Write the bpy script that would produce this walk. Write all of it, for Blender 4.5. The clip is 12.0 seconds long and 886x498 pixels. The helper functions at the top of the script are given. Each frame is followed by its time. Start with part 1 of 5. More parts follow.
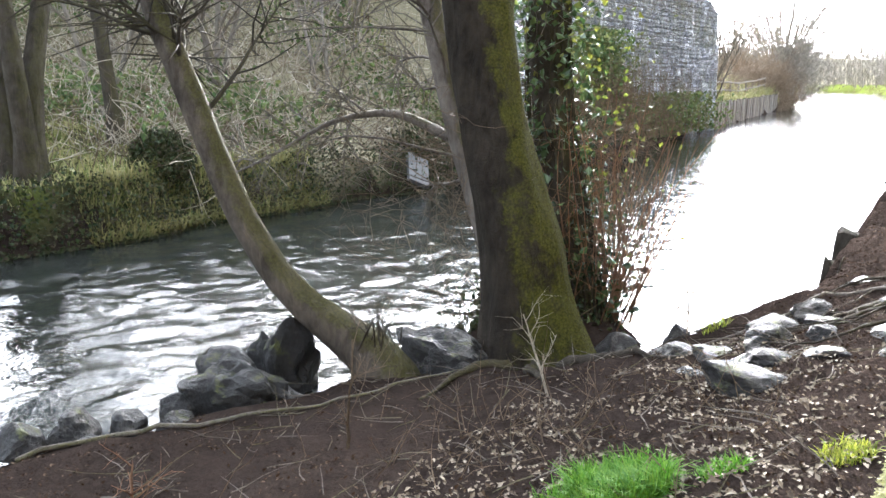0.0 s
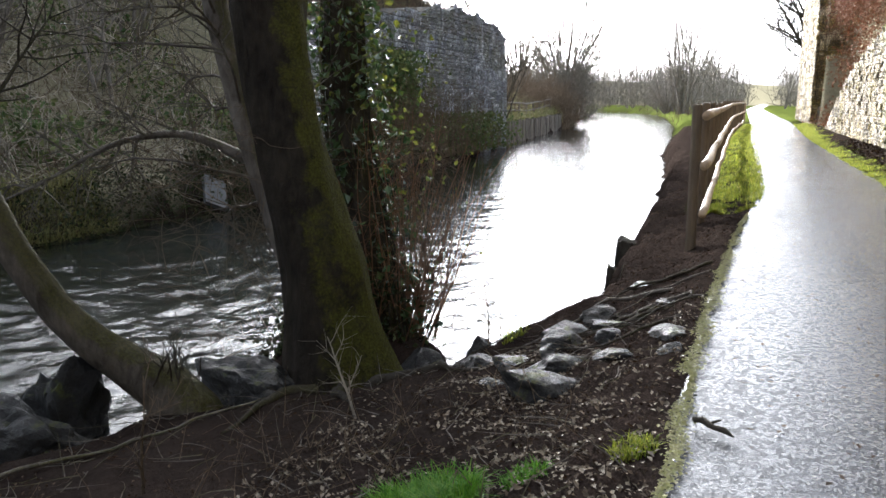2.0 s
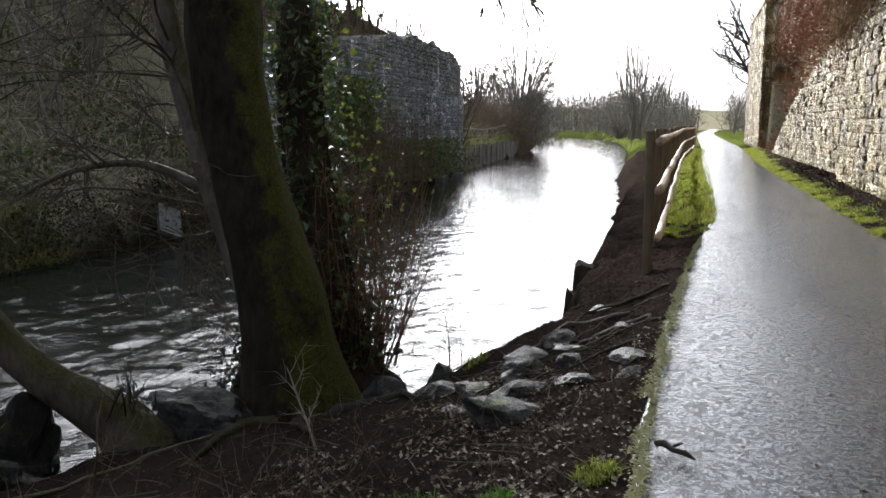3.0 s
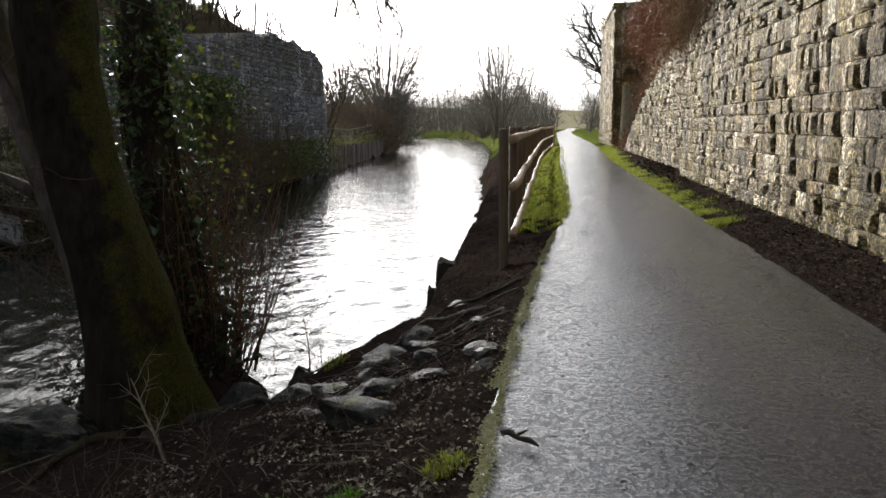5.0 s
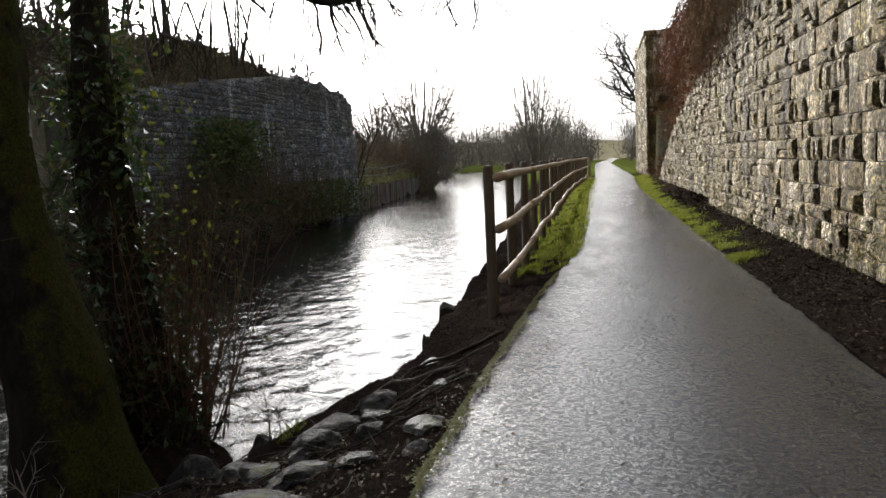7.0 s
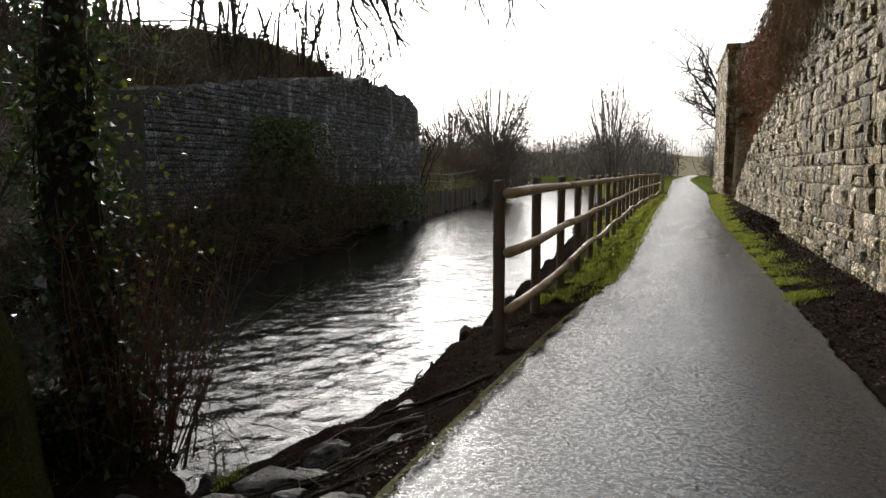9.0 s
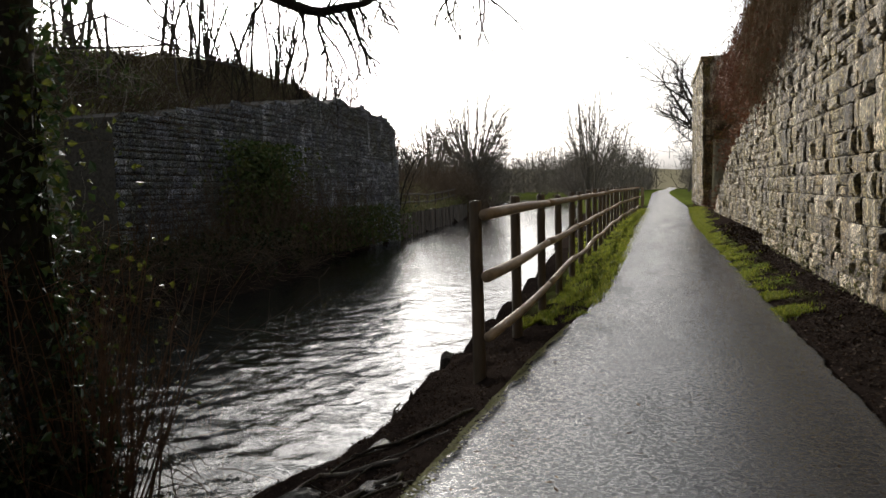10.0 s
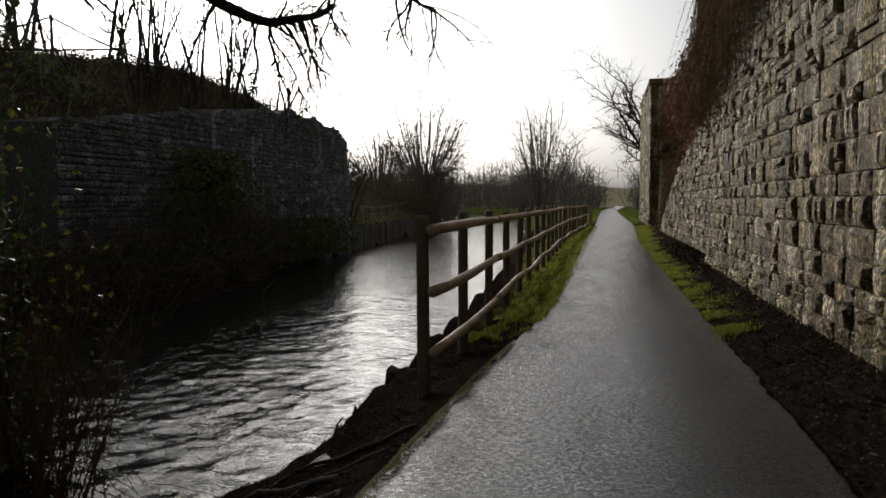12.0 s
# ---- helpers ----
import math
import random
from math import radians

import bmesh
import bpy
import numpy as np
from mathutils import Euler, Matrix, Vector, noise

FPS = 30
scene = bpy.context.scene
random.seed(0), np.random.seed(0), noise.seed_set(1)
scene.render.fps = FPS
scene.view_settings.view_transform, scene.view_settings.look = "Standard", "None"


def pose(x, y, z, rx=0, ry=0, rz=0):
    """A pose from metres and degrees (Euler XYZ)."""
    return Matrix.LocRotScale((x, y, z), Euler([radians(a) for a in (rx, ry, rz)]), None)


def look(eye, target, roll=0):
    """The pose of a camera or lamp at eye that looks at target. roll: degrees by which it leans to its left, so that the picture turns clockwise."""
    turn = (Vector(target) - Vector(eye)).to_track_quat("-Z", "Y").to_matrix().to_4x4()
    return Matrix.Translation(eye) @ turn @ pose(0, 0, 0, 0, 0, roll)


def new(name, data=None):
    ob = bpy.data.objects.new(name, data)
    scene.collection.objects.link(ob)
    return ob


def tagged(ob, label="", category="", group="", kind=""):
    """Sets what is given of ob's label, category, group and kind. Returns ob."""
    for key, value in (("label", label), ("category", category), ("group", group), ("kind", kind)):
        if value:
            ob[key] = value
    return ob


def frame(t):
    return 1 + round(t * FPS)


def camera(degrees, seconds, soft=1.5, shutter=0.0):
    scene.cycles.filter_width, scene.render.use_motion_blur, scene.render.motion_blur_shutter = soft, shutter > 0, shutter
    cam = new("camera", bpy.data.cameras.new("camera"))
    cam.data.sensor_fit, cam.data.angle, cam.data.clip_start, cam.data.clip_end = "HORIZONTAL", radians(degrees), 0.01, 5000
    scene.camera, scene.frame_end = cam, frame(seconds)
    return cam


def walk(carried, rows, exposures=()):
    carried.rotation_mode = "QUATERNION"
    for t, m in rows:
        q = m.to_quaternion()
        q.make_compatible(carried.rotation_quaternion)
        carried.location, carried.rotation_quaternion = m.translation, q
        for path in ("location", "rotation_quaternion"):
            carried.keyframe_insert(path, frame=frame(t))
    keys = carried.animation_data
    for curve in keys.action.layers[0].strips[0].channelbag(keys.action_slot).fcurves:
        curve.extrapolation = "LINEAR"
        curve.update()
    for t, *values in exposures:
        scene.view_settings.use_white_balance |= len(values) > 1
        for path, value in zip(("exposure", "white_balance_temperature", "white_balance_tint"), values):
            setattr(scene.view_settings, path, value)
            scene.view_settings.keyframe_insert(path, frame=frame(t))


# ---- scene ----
cam = camera(57.6, 12.0)
METRES, EYE, TILT, LEAN, TURN = 3.0, 1.45, -12.0, 0.0, 34.0
ROWS = [
    (0.0, 0.0, 0.0, 0.0, -0.0, 0.0, -0.0),
    (0.5, 0.0021, 0.0083, 0.0011, -3.4, -0.18, 1.14),
    (1.0, 0.0058, 0.012, 0.0023, -7.4, 0.03, 2.0),
    (1.5, 0.0079, 0.0131, 0.0026, -10.04, 0.33, 2.41),
    (2.0, 0.0129, 0.0128, 0.0038, -13.69, 1.04, 2.57),
    (2.5, 0.0102, 0.0169, 0.0071, -15.71, 1.95, 3.22),
    (4.5, 0.0208, 0.0102, 0.0037, -22.0, 3.41, 3.68),
    (5.0, 0.0478, 0.0052, 0.0005, -25.79, 2.01, 5.5),
    (5.5, 0.1231, -0.0084, 0.0047, -23.95, 2.62, 3.87),
    (6.0, 0.207, -0.005, 0.005, -25.99, 3.22, 4.75),
    (6.5, 0.2823, 0.0553, 0.0195, -24.21, 4.25, 5.86),
    (8.5, 0.5957, 0.2821, 0.0696, -19.98, 5.38, 6.37),
    (9.0, 0.6886, 0.3469, 0.0902, -17.58, 5.77, 3.39),
    (9.5, 0.7239, 0.4297, 0.1109, -19.37, 6.33, 5.18),
    (10.0, 0.7485, 0.4551, 0.1188, -18.64, 7.05, 5.21),
    (10.5, 0.7625, 0.4597, 0.1217, -17.53, 7.42, 4.53),
    (11.0, 0.7625, 0.4498, 0.1208, -18.65, 7.78, 4.59),
    (11.5, 0.7608, 0.4472, 0.1227, -20.94, 7.75, 4.62),
    (12.0, 0.7589, 0.4487, 0.1217, -22.28, 7.71, 4.55),
]
EXPO = [(0.0, 3.9), (0.5, 3.57), (1.0, 3.12), (1.5, 2.65), (2.0, 2.18), (2.5, 1.77), (4.5, 0.98), (6.0, 0.74), (8.5, 0.45), (10.0, 0.12), (11.0, -0.27), (12.0, -0.75)]
EXPO = [(t, stops + 0.08, 5750 if t < 3 else 6080 if t < 8 else 6250, 10) for t, stops in EXPO]
ORIGIN = pose(0, 0, EYE, TILT, LEAN, TURN)
walk(cam, [(t, ORIGIN @ pose(METRES * x, METRES * y, METRES * z, 90 + pitch, roll, yaw)) for t, x, y, z, yaw, pitch, roll in ROWS], EXPO)

# ---- world and sun ----
SUN_AZ, SUN_EL = 31.0, 15.0   # degrees left of the path's direction, above the horizon
world = bpy.data.worlds.new("world")
scene.world = world
world.use_nodes = True
wn = world.node_tree
sky = wn.nodes.new("ShaderNodeTexSky")
sky.sky_type, sky.sun_disc = "NISHITA", False
sky.sun_elevation, sky.sun_rotation = radians(SUN_EL), radians(-SUN_AZ)
sky.air_density, sky.dust_density, sky.ozone_density = 1.0, 5.0, 1.0
milky = wn.nodes.new("ShaderNodeHueSaturation")     # a thin white haze over the whole sky
milky.inputs["Saturation"].default_value = 0.28
wn.links.new(sky.outputs[0], milky.inputs["Color"])
veil = wn.nodes.new("ShaderNodeMix")
veil.data_type = "RGBA"
veil.inputs[0].default_value = 0.04
veil.inputs[7].default_value = (8.5, 8.5, 8.6, 1)
wn.links.new(milky.outputs[0], veil.inputs[6])
wn.links.new(veil.outputs[2], wn.nodes["Background"].inputs[0])
wn.nodes["Background"].inputs[1].default_value = 0.15
sun_data = bpy.data.lights.new("sun", "SUN")
sun_data.energy, sun_data.angle, sun_data.color = 5.0, radians(2.0), (1.0, 0.93, 0.82)
sun = new("sun", sun_data)
SUN_DIR = Vector((-math.sin(radians(SUN_AZ)) * math.cos(radians(SUN_EL)), math.cos(radians(SUN_AZ)) * math.cos(radians(SUN_EL)), math.sin(radians(SUN_EL))))
sun.matrix_world = look(SUN_DIR * 60, (0, 0, 0))

WATER = -1.25


# ---- materials ----
class Mat:
    """A procedural material in object-independent world coordinates."""

    def __init__(self, name, rough=0.8, coords="position"):
        self.m = bpy.data.materials.new(name)
        self.m.use_nodes = True
        self.t = self.m.node_tree
        self.b = self.t.nodes["Principled BSDF"]
        self.b.inputs["Roughness"].default_value = rough
        if coords == "position":
            self.co = self.t.nodes.new("ShaderNodeNewGeometry").outputs["Position"]
        else:
            self.co = self.t.nodes.new("ShaderNodeTexCoord").outputs["Object"]

    def stretch(self, sx, sy, sz):
        n = self.t.nodes.new("ShaderNodeMapping")
        n.inputs["Scale"].default_value = (sx, sy, sz)
        self.t.links.new(self.co, n.inputs["Vector"])
        return n.outputs[0]

    def noise(self, scale, detail=4, rough=0.6, co=None, warp=0.0):
        n = self.t.nodes.new("ShaderNodeTexNoise")
        n.inputs["Scale"].default_value, n.inputs["Detail"].default_value = scale, detail
        n.inputs["Roughness"].default_value, n.inputs["Distortion"].default_value = rough, warp
        self.t.links.new(co or self.co, n.inputs["Vector"])
        return n.outputs["Fac"]

    def voronoi(self, scale, feature="F1", co=None):
        n = self.t.nodes.new("ShaderNodeTexVoronoi")
        n.inputs["Scale"].default_value, n.feature = scale, feature
        self.t.links.new(co or self.co, n.inputs["Vector"])
        return n.outputs["Distance"]

    def random(self, island=False):
        if island:
            return self.t.nodes.new("ShaderNodeNewGeometry").outputs["Random Per Island"]
        return self.t.nodes.new("ShaderNodeObjectInfo").outputs["Random"]

    def ramp(self, fac, *stops):
        n = self.t.nodes.new("ShaderNodeValToRGB")
        while len(n.color_ramp.elements) < len(stops):
            n.color_ramp.elements.new(0.5)
        for e, (p, c) in zip(n.color_ramp.elements, stops):
            e.position = p
            e.color = (*c, 1) if isinstance(c, tuple) else (c, c, c, 1)
        self.t.links.new(fac, n.inputs[0])
        return n.outputs[0]

    def mix(self, fac, a, b, kind="MIX"):
        n = self.t.nodes.new("ShaderNodeMix")
        n.data_type, n.blend_type = "RGBA", kind
        for i, v in ((0, fac), (6, a), (7, b)):
            s = n.inputs[i]
            if isinstance(v, (int, float)):
                s.default_value = v if i == 0 else (v, v, v, 1)
            elif isinstance(v, tuple):
                s.default_value = (*v, 1)
            else:
                self.t.links.new(v, s)
        return n.outputs[2]

    def math(self, op, a, b=0.0):
        n = self.t.nodes.new("ShaderNodeMath")
        n.operation = op
        for s, v in zip(n.inputs, (a, b)):
            if isinstance(v, (int, float)):
                s.default_value = v
            else:
                self.t.links.new(v, s)
        return n.outputs[0]

    def axis(self, i, of=None):
        n = self.t.nodes.new("ShaderNodeSeparateXYZ")
        self.t.links.new(of or self.co, n.inputs[0])
        return n.outputs[i]

    def facing_up(self):
        n = self.t.nodes.new("ShaderNodeNewGeometry")
        return self.axis(2, n.outputs["Normal"])

    def attribute(self, name):
        n = self.t.nodes.new("ShaderNodeAttribute")
        n.attribute_name = name
        return n.outputs["Fac"]

    def put(self, colour=None, rough=None, bump=None, strength=0.4, depth=0.02, spec=None):
        if colour is not None:
            if isinstance(colour, tuple):
                self.b.inputs["Base Color"].default_value = (*colour, 1)
            else:
                self.t.links.new(colour, self.b.inputs["Base Color"])
        if rough is not None:
            self.t.links.new(rough, self.b.inputs["Roughness"])
        if spec is not None:
            self.b.inputs["Specular IOR Level"].default_value = spec
        if bump is not None:
            n = self.t.nodes.new("ShaderNodeBump")
            n.inputs["Strength"].default_value, n.inputs["Distance"].default_value = strength, depth
            self.t.links.new(bump, n.inputs["Height"])
            self.t.links.new(n.outputs[0], self.b.inputs["Normal"])
        return self.m


def make_stone(name, dark, mid, light, lichen, island):
    k = Mat(name, 0.85)
    grain = k.noise(9, 8, 0.7)
    fine = k.noise(45, 5, 0.7)
    tone = k.mix(0.42, k.ramp(k.random(island), (0, tuple(0.6 * c for c in dark)), (0.35, tuple(0.5 * c for c in mid)), (0.65, mid), (1, tuple(1.15 * c for c in light))), k.ramp(grain, (0.3, dark), (0.55, mid), (0.75, light)))
    patch = k.ramp(k.noise(0.55, 6, 0.7, None, 0.8), (0.4, 0.0), (0.56, 1.0))
    tone = k.mix(k.math("MULTIPLY", patch, 0.62), tone, k.mix(0.6, lichen, k.ramp(grain, (0.35, 0.3), (0.7, 1.5)), "MULTIPLY"))
    soot = k.ramp(k.noise(1.7, 6, 0.7, k.stretch(1, 1, 0.35), 0.6), (0.45, 0.0), (0.6, 0.85))
    tone = k.mix(soot, tone, dark)
    # lime streaks and pale patches, strengthened to carry the wall's sunlit whites
    lime = k.ramp(k.noise(1.5, 4, 0.6, k.stretch(1, 1, 0.06)), (0.6, 0.0), (0.68, 0.55))
    tone = k.mix(lime, tone, light)
    pale = k.ramp(k.noise(5.5, 6, 0.75), (0.6, 0.0), (0.68, 1.0))
    tone = k.mix(k.math("MULTIPLY", pale, 0.6), tone, (0.75, 0.69, 0.58))
    tone = k.mix(0.35, tone, k.ramp(fine, (0.3, 0.25), (0.7, 1.0)), "MULTIPLY")
    # small shadows and bright crests of the rough faces, multiplied into the colour
    tone = k.mix(0.75, tone, k.ramp(k.noise(13, 7, 0.75, None, 0.4), (0.38, 0.12), (0.5, 0.9), (0.6, 2.0)), "MULTIPLY")
    tone = k.mix(0.8, tone, k.ramp(k.noise(24, 5, 0.7, None, 0.3), (0.42, 0.2), (0.5, 1.0), (0.58, 2.2)), "MULTIPLY")
    return k.put(tone, k.ramp(grain, (0.3, 0.6), (0.7, 0.95)), k.math("ADD", k.math("ADD", grain, k.math("MULTIPLY", k.noise(18, 6, 0.7), 0.6)), k.math("MULTIPLY", fine, 0.3)), 1.0, 0.16, spec=0.2)


stone_part = make_stone("limestone block", (0.06, 0.042, 0.02), (0.4, 0.285, 0.13), (1.0, 0.88, 0.67), (0.24, 0.185, 0.035), False)
stone_rest = make_stone("limestone blocks", (0.06, 0.042, 0.02), (0.4, 0.285, 0.13), (1.0, 0.88, 0.67), (0.24, 0.185, 0.035), True)
# abutment stone: haze and bluish skylight are put into this pale tone
stone_left = make_stone("grey coursed stone", (0.16, 0.165, 0.19), (0.42, 0.44, 0.5), (0.72, 0.74, 0.78), (0.17, 0.18, 0.1), True)

stone_left_part = make_stone("grey coursed stone block", (0.16, 0.165, 0.19), (0.44, 0.46, 0.52), (0.75, 0.77, 0.8), (0.17, 0.18, 0.1), False)

k = Mat("mortar", 0.95)
mortar = k.put(k.ramp(k.noise(14, 6), (0.3, (0.035, 0.03, 0.024)), (0.7, (0.12, 0.108, 0.085))), bump=k.noise(30), strength=0.5)

k = Mat("wet asphalt", 0.5)
agg, chips = k.voronoi(75), k.voronoi(34)
blot, fine, grain = k.noise(1.1, 6, 0.7, None, 0.5), k.noise(42, 6, 0.8), k.noise(60, 3, 0.7)
streak = k.noise(1.6, 5, 0.65, k.stretch(1.0, 0.25, 1.0))
# grain tinted blue, the reflected sky's hue put into the base colour
tone = k.mix(0.35, k.ramp(fine, (0.45, (0.003, 0.003, 0.004)), (0.55, (0.02, 0.021, 0.027)), (0.66, (0.09, 0.095, 0.11))), k.ramp(blot, (0.3, (0.006, 0.006, 0.008)), (0.7, (0.022, 0.022, 0.026))))
tone = k.mix(k.ramp(k.noise(7, 6, 0.7), (0.62, 0.0), (0.74, 0.6)), tone, (0.04, 0.032, 0.023))
tone = k.mix(k.ramp(chips, (0.1, 0.7), (0.2, 0.0)), tone, (0.1, 0.1, 0.105))
grit = k.math("ADD", k.math("MULTIPLY", agg, 0.6), k.math("MULTIPLY", k.noise(110, 3, 0.7), 0.7))
k.b.inputs["Coat IOR"].default_value = 1.7
wet = k.math("MULTIPLY", k.ramp(streak, (0.3, 1.0), (0.75, 0.6)), k.ramp(grain, (0.4, 0.3), (0.52, 1.0)))
k.t.links.new(k.math("MULTIPLY", wet, k.ramp(k.noise(26, 3, 0.7), (0.4, 0.4), (0.53, 1.0))), k.b.inputs["Coat Weight"])
k.t.links.new(k.mix(0.6, k.ramp(fine, (0.4, 0.05), (0.65, 0.2)), k.ramp(blot, (0.3, 0.08), (0.75, 0.2))), k.b.inputs["Coat Roughness"])
film = k.t.nodes.new("ShaderNodeBump")
film.inputs["Strength"].default_value, film.inputs["Distance"].default_value = 1.0, 0.0019
k.t.links.new(grit, film.inputs["Height"])
k.t.links.new(film.outputs[0], k.b.inputs["Coat Normal"])
asphalt = k.put(tone, k.ramp(fine, (0.3, 0.4), (0.7, 0.75)), k.math("ADD", grit, k.math("MULTIPLY", chips, 0.4)), 0.9, 0.008, spec=0.08)

k = Mat("earth", 0.8)
big, mid, fine = k.noise(0.7, 5, 0.65), k.noise(6, 7, 0.7), k.noise(40, 5, 0.75)
mud = k.mix(0.5, k.ramp(mid, (0.3, (0.01, 0.0074, 0.0062)), (0.7, (0.042, 0.031, 0.026))), k.ramp(fine, (0.3, (0.008, 0.006, 0.0048)), (0.72, (0.045, 0.034, 0.028))))
green = k.mix(0.5, k.ramp(mid, (0.3, (0.06, 0.085, 0.012)), (0.7, (0.17, 0.2, 0.03))), k.ramp(fine, (0.3, (0.05, 0.06, 0.02)), (0.7, (0.13, 0.16, 0.04))))
brush = k.mix(0.5, k.ramp(mid, (0.3, (0.11, 0.1, 0.062)), (0.7, (0.34, 0.3, 0.2))), k.ramp(fine, (0.3, (0.08, 0.075, 0.04)), (0.7, (0.32, 0.29, 0.2))))
tone = k.mix(k.attribute("grass"), mud, green)
tone = k.mix(k.attribute("brush"), tone, brush)
damp = k.noise(15, 6, 0.75)
earth = k.put(tone, k.ramp(damp, (0.42, 0.5), (0.6, 0.9)), k.math("ADD", k.math("ADD", mid, k.math("MULTIPLY", damp, 0.6)), k.math("MULTIPLY", fine, 0.4)), 0.9, 0.05, spec=0.0)

k = Mat("river water", 0.06)
flow = k.stretch(1.0, 0.85, 1.0)
w1, w2, w3 = k.noise(1.5, 4, 0.6, flow, 1.2), k.noise(4.5, 3, 0.6, flow, 2.0), k.noise(11, 3, 0.55, flow, 1.2)
k.b.inputs["IOR"].default_value = 1.33
water_mat = k.put(k.ramp(w1, (0.3, (0.006, 0.008, 0.007)), (0.75, (0.018, 0.019, 0.016))), bump=k.math("ADD", w1, k.math("ADD", k.math("MULTIPLY", w2, 0.6), k.math("MULTIPLY", w3, 0.22))), strength=0.5, depth=0.032)


def make_bark(name, low, high, moss=0.0, scale=14, rough=0.85):
    k = Mat(name, rough)
    ridged = k.noise(scale, 7, 0.7, k.stretch(1, 1, 0.3), 0.4)
    blotch = k.noise(3.0, 5, 0.6)
    tone = k.mix(0.5, k.ramp(ridged, (0.35, low), (0.65, high)), k.ramp(blotch, (0.35, low), (0.65, high)))
    if moss:
        g = k.t.nodes.new("ShaderNodeNewGeometry")
        side = k.math("ADD", k.math("MULTIPLY", k.axis(0, g.outputs["Normal"]), 0.42), k.math("MULTIPLY", k.axis(2, g.outputs["Normal"]), 0.3))
        where = k.math("ADD", side, k.math("MULTIPLY", k.noise(4.5, 7, 0.75), 1.1))
        tone = k.mix(k.math("MULTIPLY", k.ramp(where, (0.82, 0.0), (1.3, 1.0)), moss), tone, k.ramp(k.noise(50, 4), (0.3, (0.024, 0.028, 0.005)), (0.7, (0.11, 0.11, 0.016))))
    return k.put(tone, bump=k.math("ADD", ridged, k.math("MULTIPLY", k.noise(60, 4), 0.3)), strength=1.0, depth=0.06, spec=0.06)


bark_moss = make_bark("mossy bark", (0.007, 0.0055, 0.0045), (0.038, 0.031, 0.023), 0.62)
bark_grey = make_bark("grey bark", (0.06, 0.05, 0.042), (0.2, 0.175, 0.15), 0.5)
bark_pale = make_bark("pale grey bark", (0.02, 0.0165, 0.013), (0.12, 0.1, 0.08), 0.45)
bark_dark = make_bark("dark bark", (0.02, 0.017, 0.013), (0.075, 0.064, 0.05), 0.25)
# lightened to paint distance haze into the far trees
bark_far = make_bark("hazed far bark", (0.1, 0.088, 0.075), (0.27, 0.24, 0.2))
twig_brown = make_bark("brown twigs", (0.06, 0.043, 0.03), (0.2, 0.15, 0.1), 0, 30)
twig_red = make_bark("red brown stems", (0.1, 0.055, 0.03), (0.3, 0.17, 0.1), 0, 30, 0.6)
# pale dead wood; on the slope the paleness paints backlit highlights
twig_pale = make_bark("pale dead and backlit twigs", (0.2, 0.175, 0.135), (0.5, 0.44, 0.35), 0, 30)
vine_brown = make_bark("hanging dead creeper", (0.09, 0.06, 0.03), (0.32, 0.23, 0.13), 0, 30)


def make_leaf(name, *stops, rough=0.5, thin=0.0, spec=0.5):
    k = Mat(name, rough)
    n = len(stops)
    tone = k.ramp(k.random(True), *[(i / max(1, n - 1), c) for i, c in enumerate(stops)])
    k.b.inputs["Transmission Weight"].default_value = 0.0
    m = k.put(tone, bump=k.noise(60, 2), strength=0.3, depth=0.004, spec=spec)
    if thin:
        tr = k.t.nodes.new("ShaderNodeBsdfTranslucent")
        mixer = k.t.nodes.new("ShaderNodeMixShader")
        mixer.inputs[0].default_value = thin
        k.t.links.new(tone, tr.inputs[0])
        k.t.links.new(k.b.outputs[0], mixer.inputs[1])
        k.t.links.new(tr.outputs[0], mixer.inputs[2])
        k.t.links.new(mixer.outputs[0], k.t.nodes["Material Output"].inputs[0])
    return m


leaf_ivy = make_leaf("ivy leaves", (0.018, 0.038, 0.013), (0.04, 0.075, 0.022), (0.08, 0.12, 0.038), rough=0.28, thin=0.15)
leaf_yellow = make_leaf("yellow green leaves", (0.07, 0.095, 0.014), (0.14, 0.145, 0.022), (0.05, 0.08, 0.014), thin=0.35)
leaf_dead = make_leaf("fallen leaves", (0.02, 0.011, 0.006), (0.04, 0.023, 0.012), (0.024, 0.013, 0.007), (0.12, 0.088, 0.06), (0.025, 0.016, 0.01), (0.035, 0.026, 0.018), (0.014, 0.01, 0.007), rough=0.75, spec=0.03)
# pale leaves, lightened further to paint the wet litter's glints
leaf_pale = make_leaf("pale glinting leaves", (0.15, 0.12, 0.085), (0.3, 0.255, 0.19), (0.08, 0.056, 0.035), (0.2, 0.17, 0.125), (0.05, 0.035, 0.022), rough=0.6, spec=0.08)
leaf_rust = make_leaf("rust leaves", (0.13, 0.055, 0.03), (0.25, 0.115, 0.065), (0.19, 0.1, 0.06), rough=0.9, spec=0.08)
blade_green = make_leaf("grass blades", (0.04, 0.11, 0.01), (0.085, 0.2, 0.016), (0.13, 0.24, 0.022), rough=0.6, thin=0.4, spec=0.12)
blade_moss = make_leaf("mossy grass", (0.09, 0.125, 0.012), (0.18, 0.22, 0.02), (0.28, 0.29, 0.04), (0.07, 0.075, 0.02), rough=0.65, thin=0.45, spec=0.15)
moss_pale = make_leaf("pale moss", (0.2, 0.2, 0.06), (0.26, 0.25, 0.08), (0.16, 0.15, 0.07), (0.3, 0.28, 0.13), rough=0.8)
blade_dry = make_leaf("dry grass", (0.15, 0.14, 0.05), (0.3, 0.27, 0.11), (0.13, 0.16, 0.04), rough=0.7, thin=0.3)
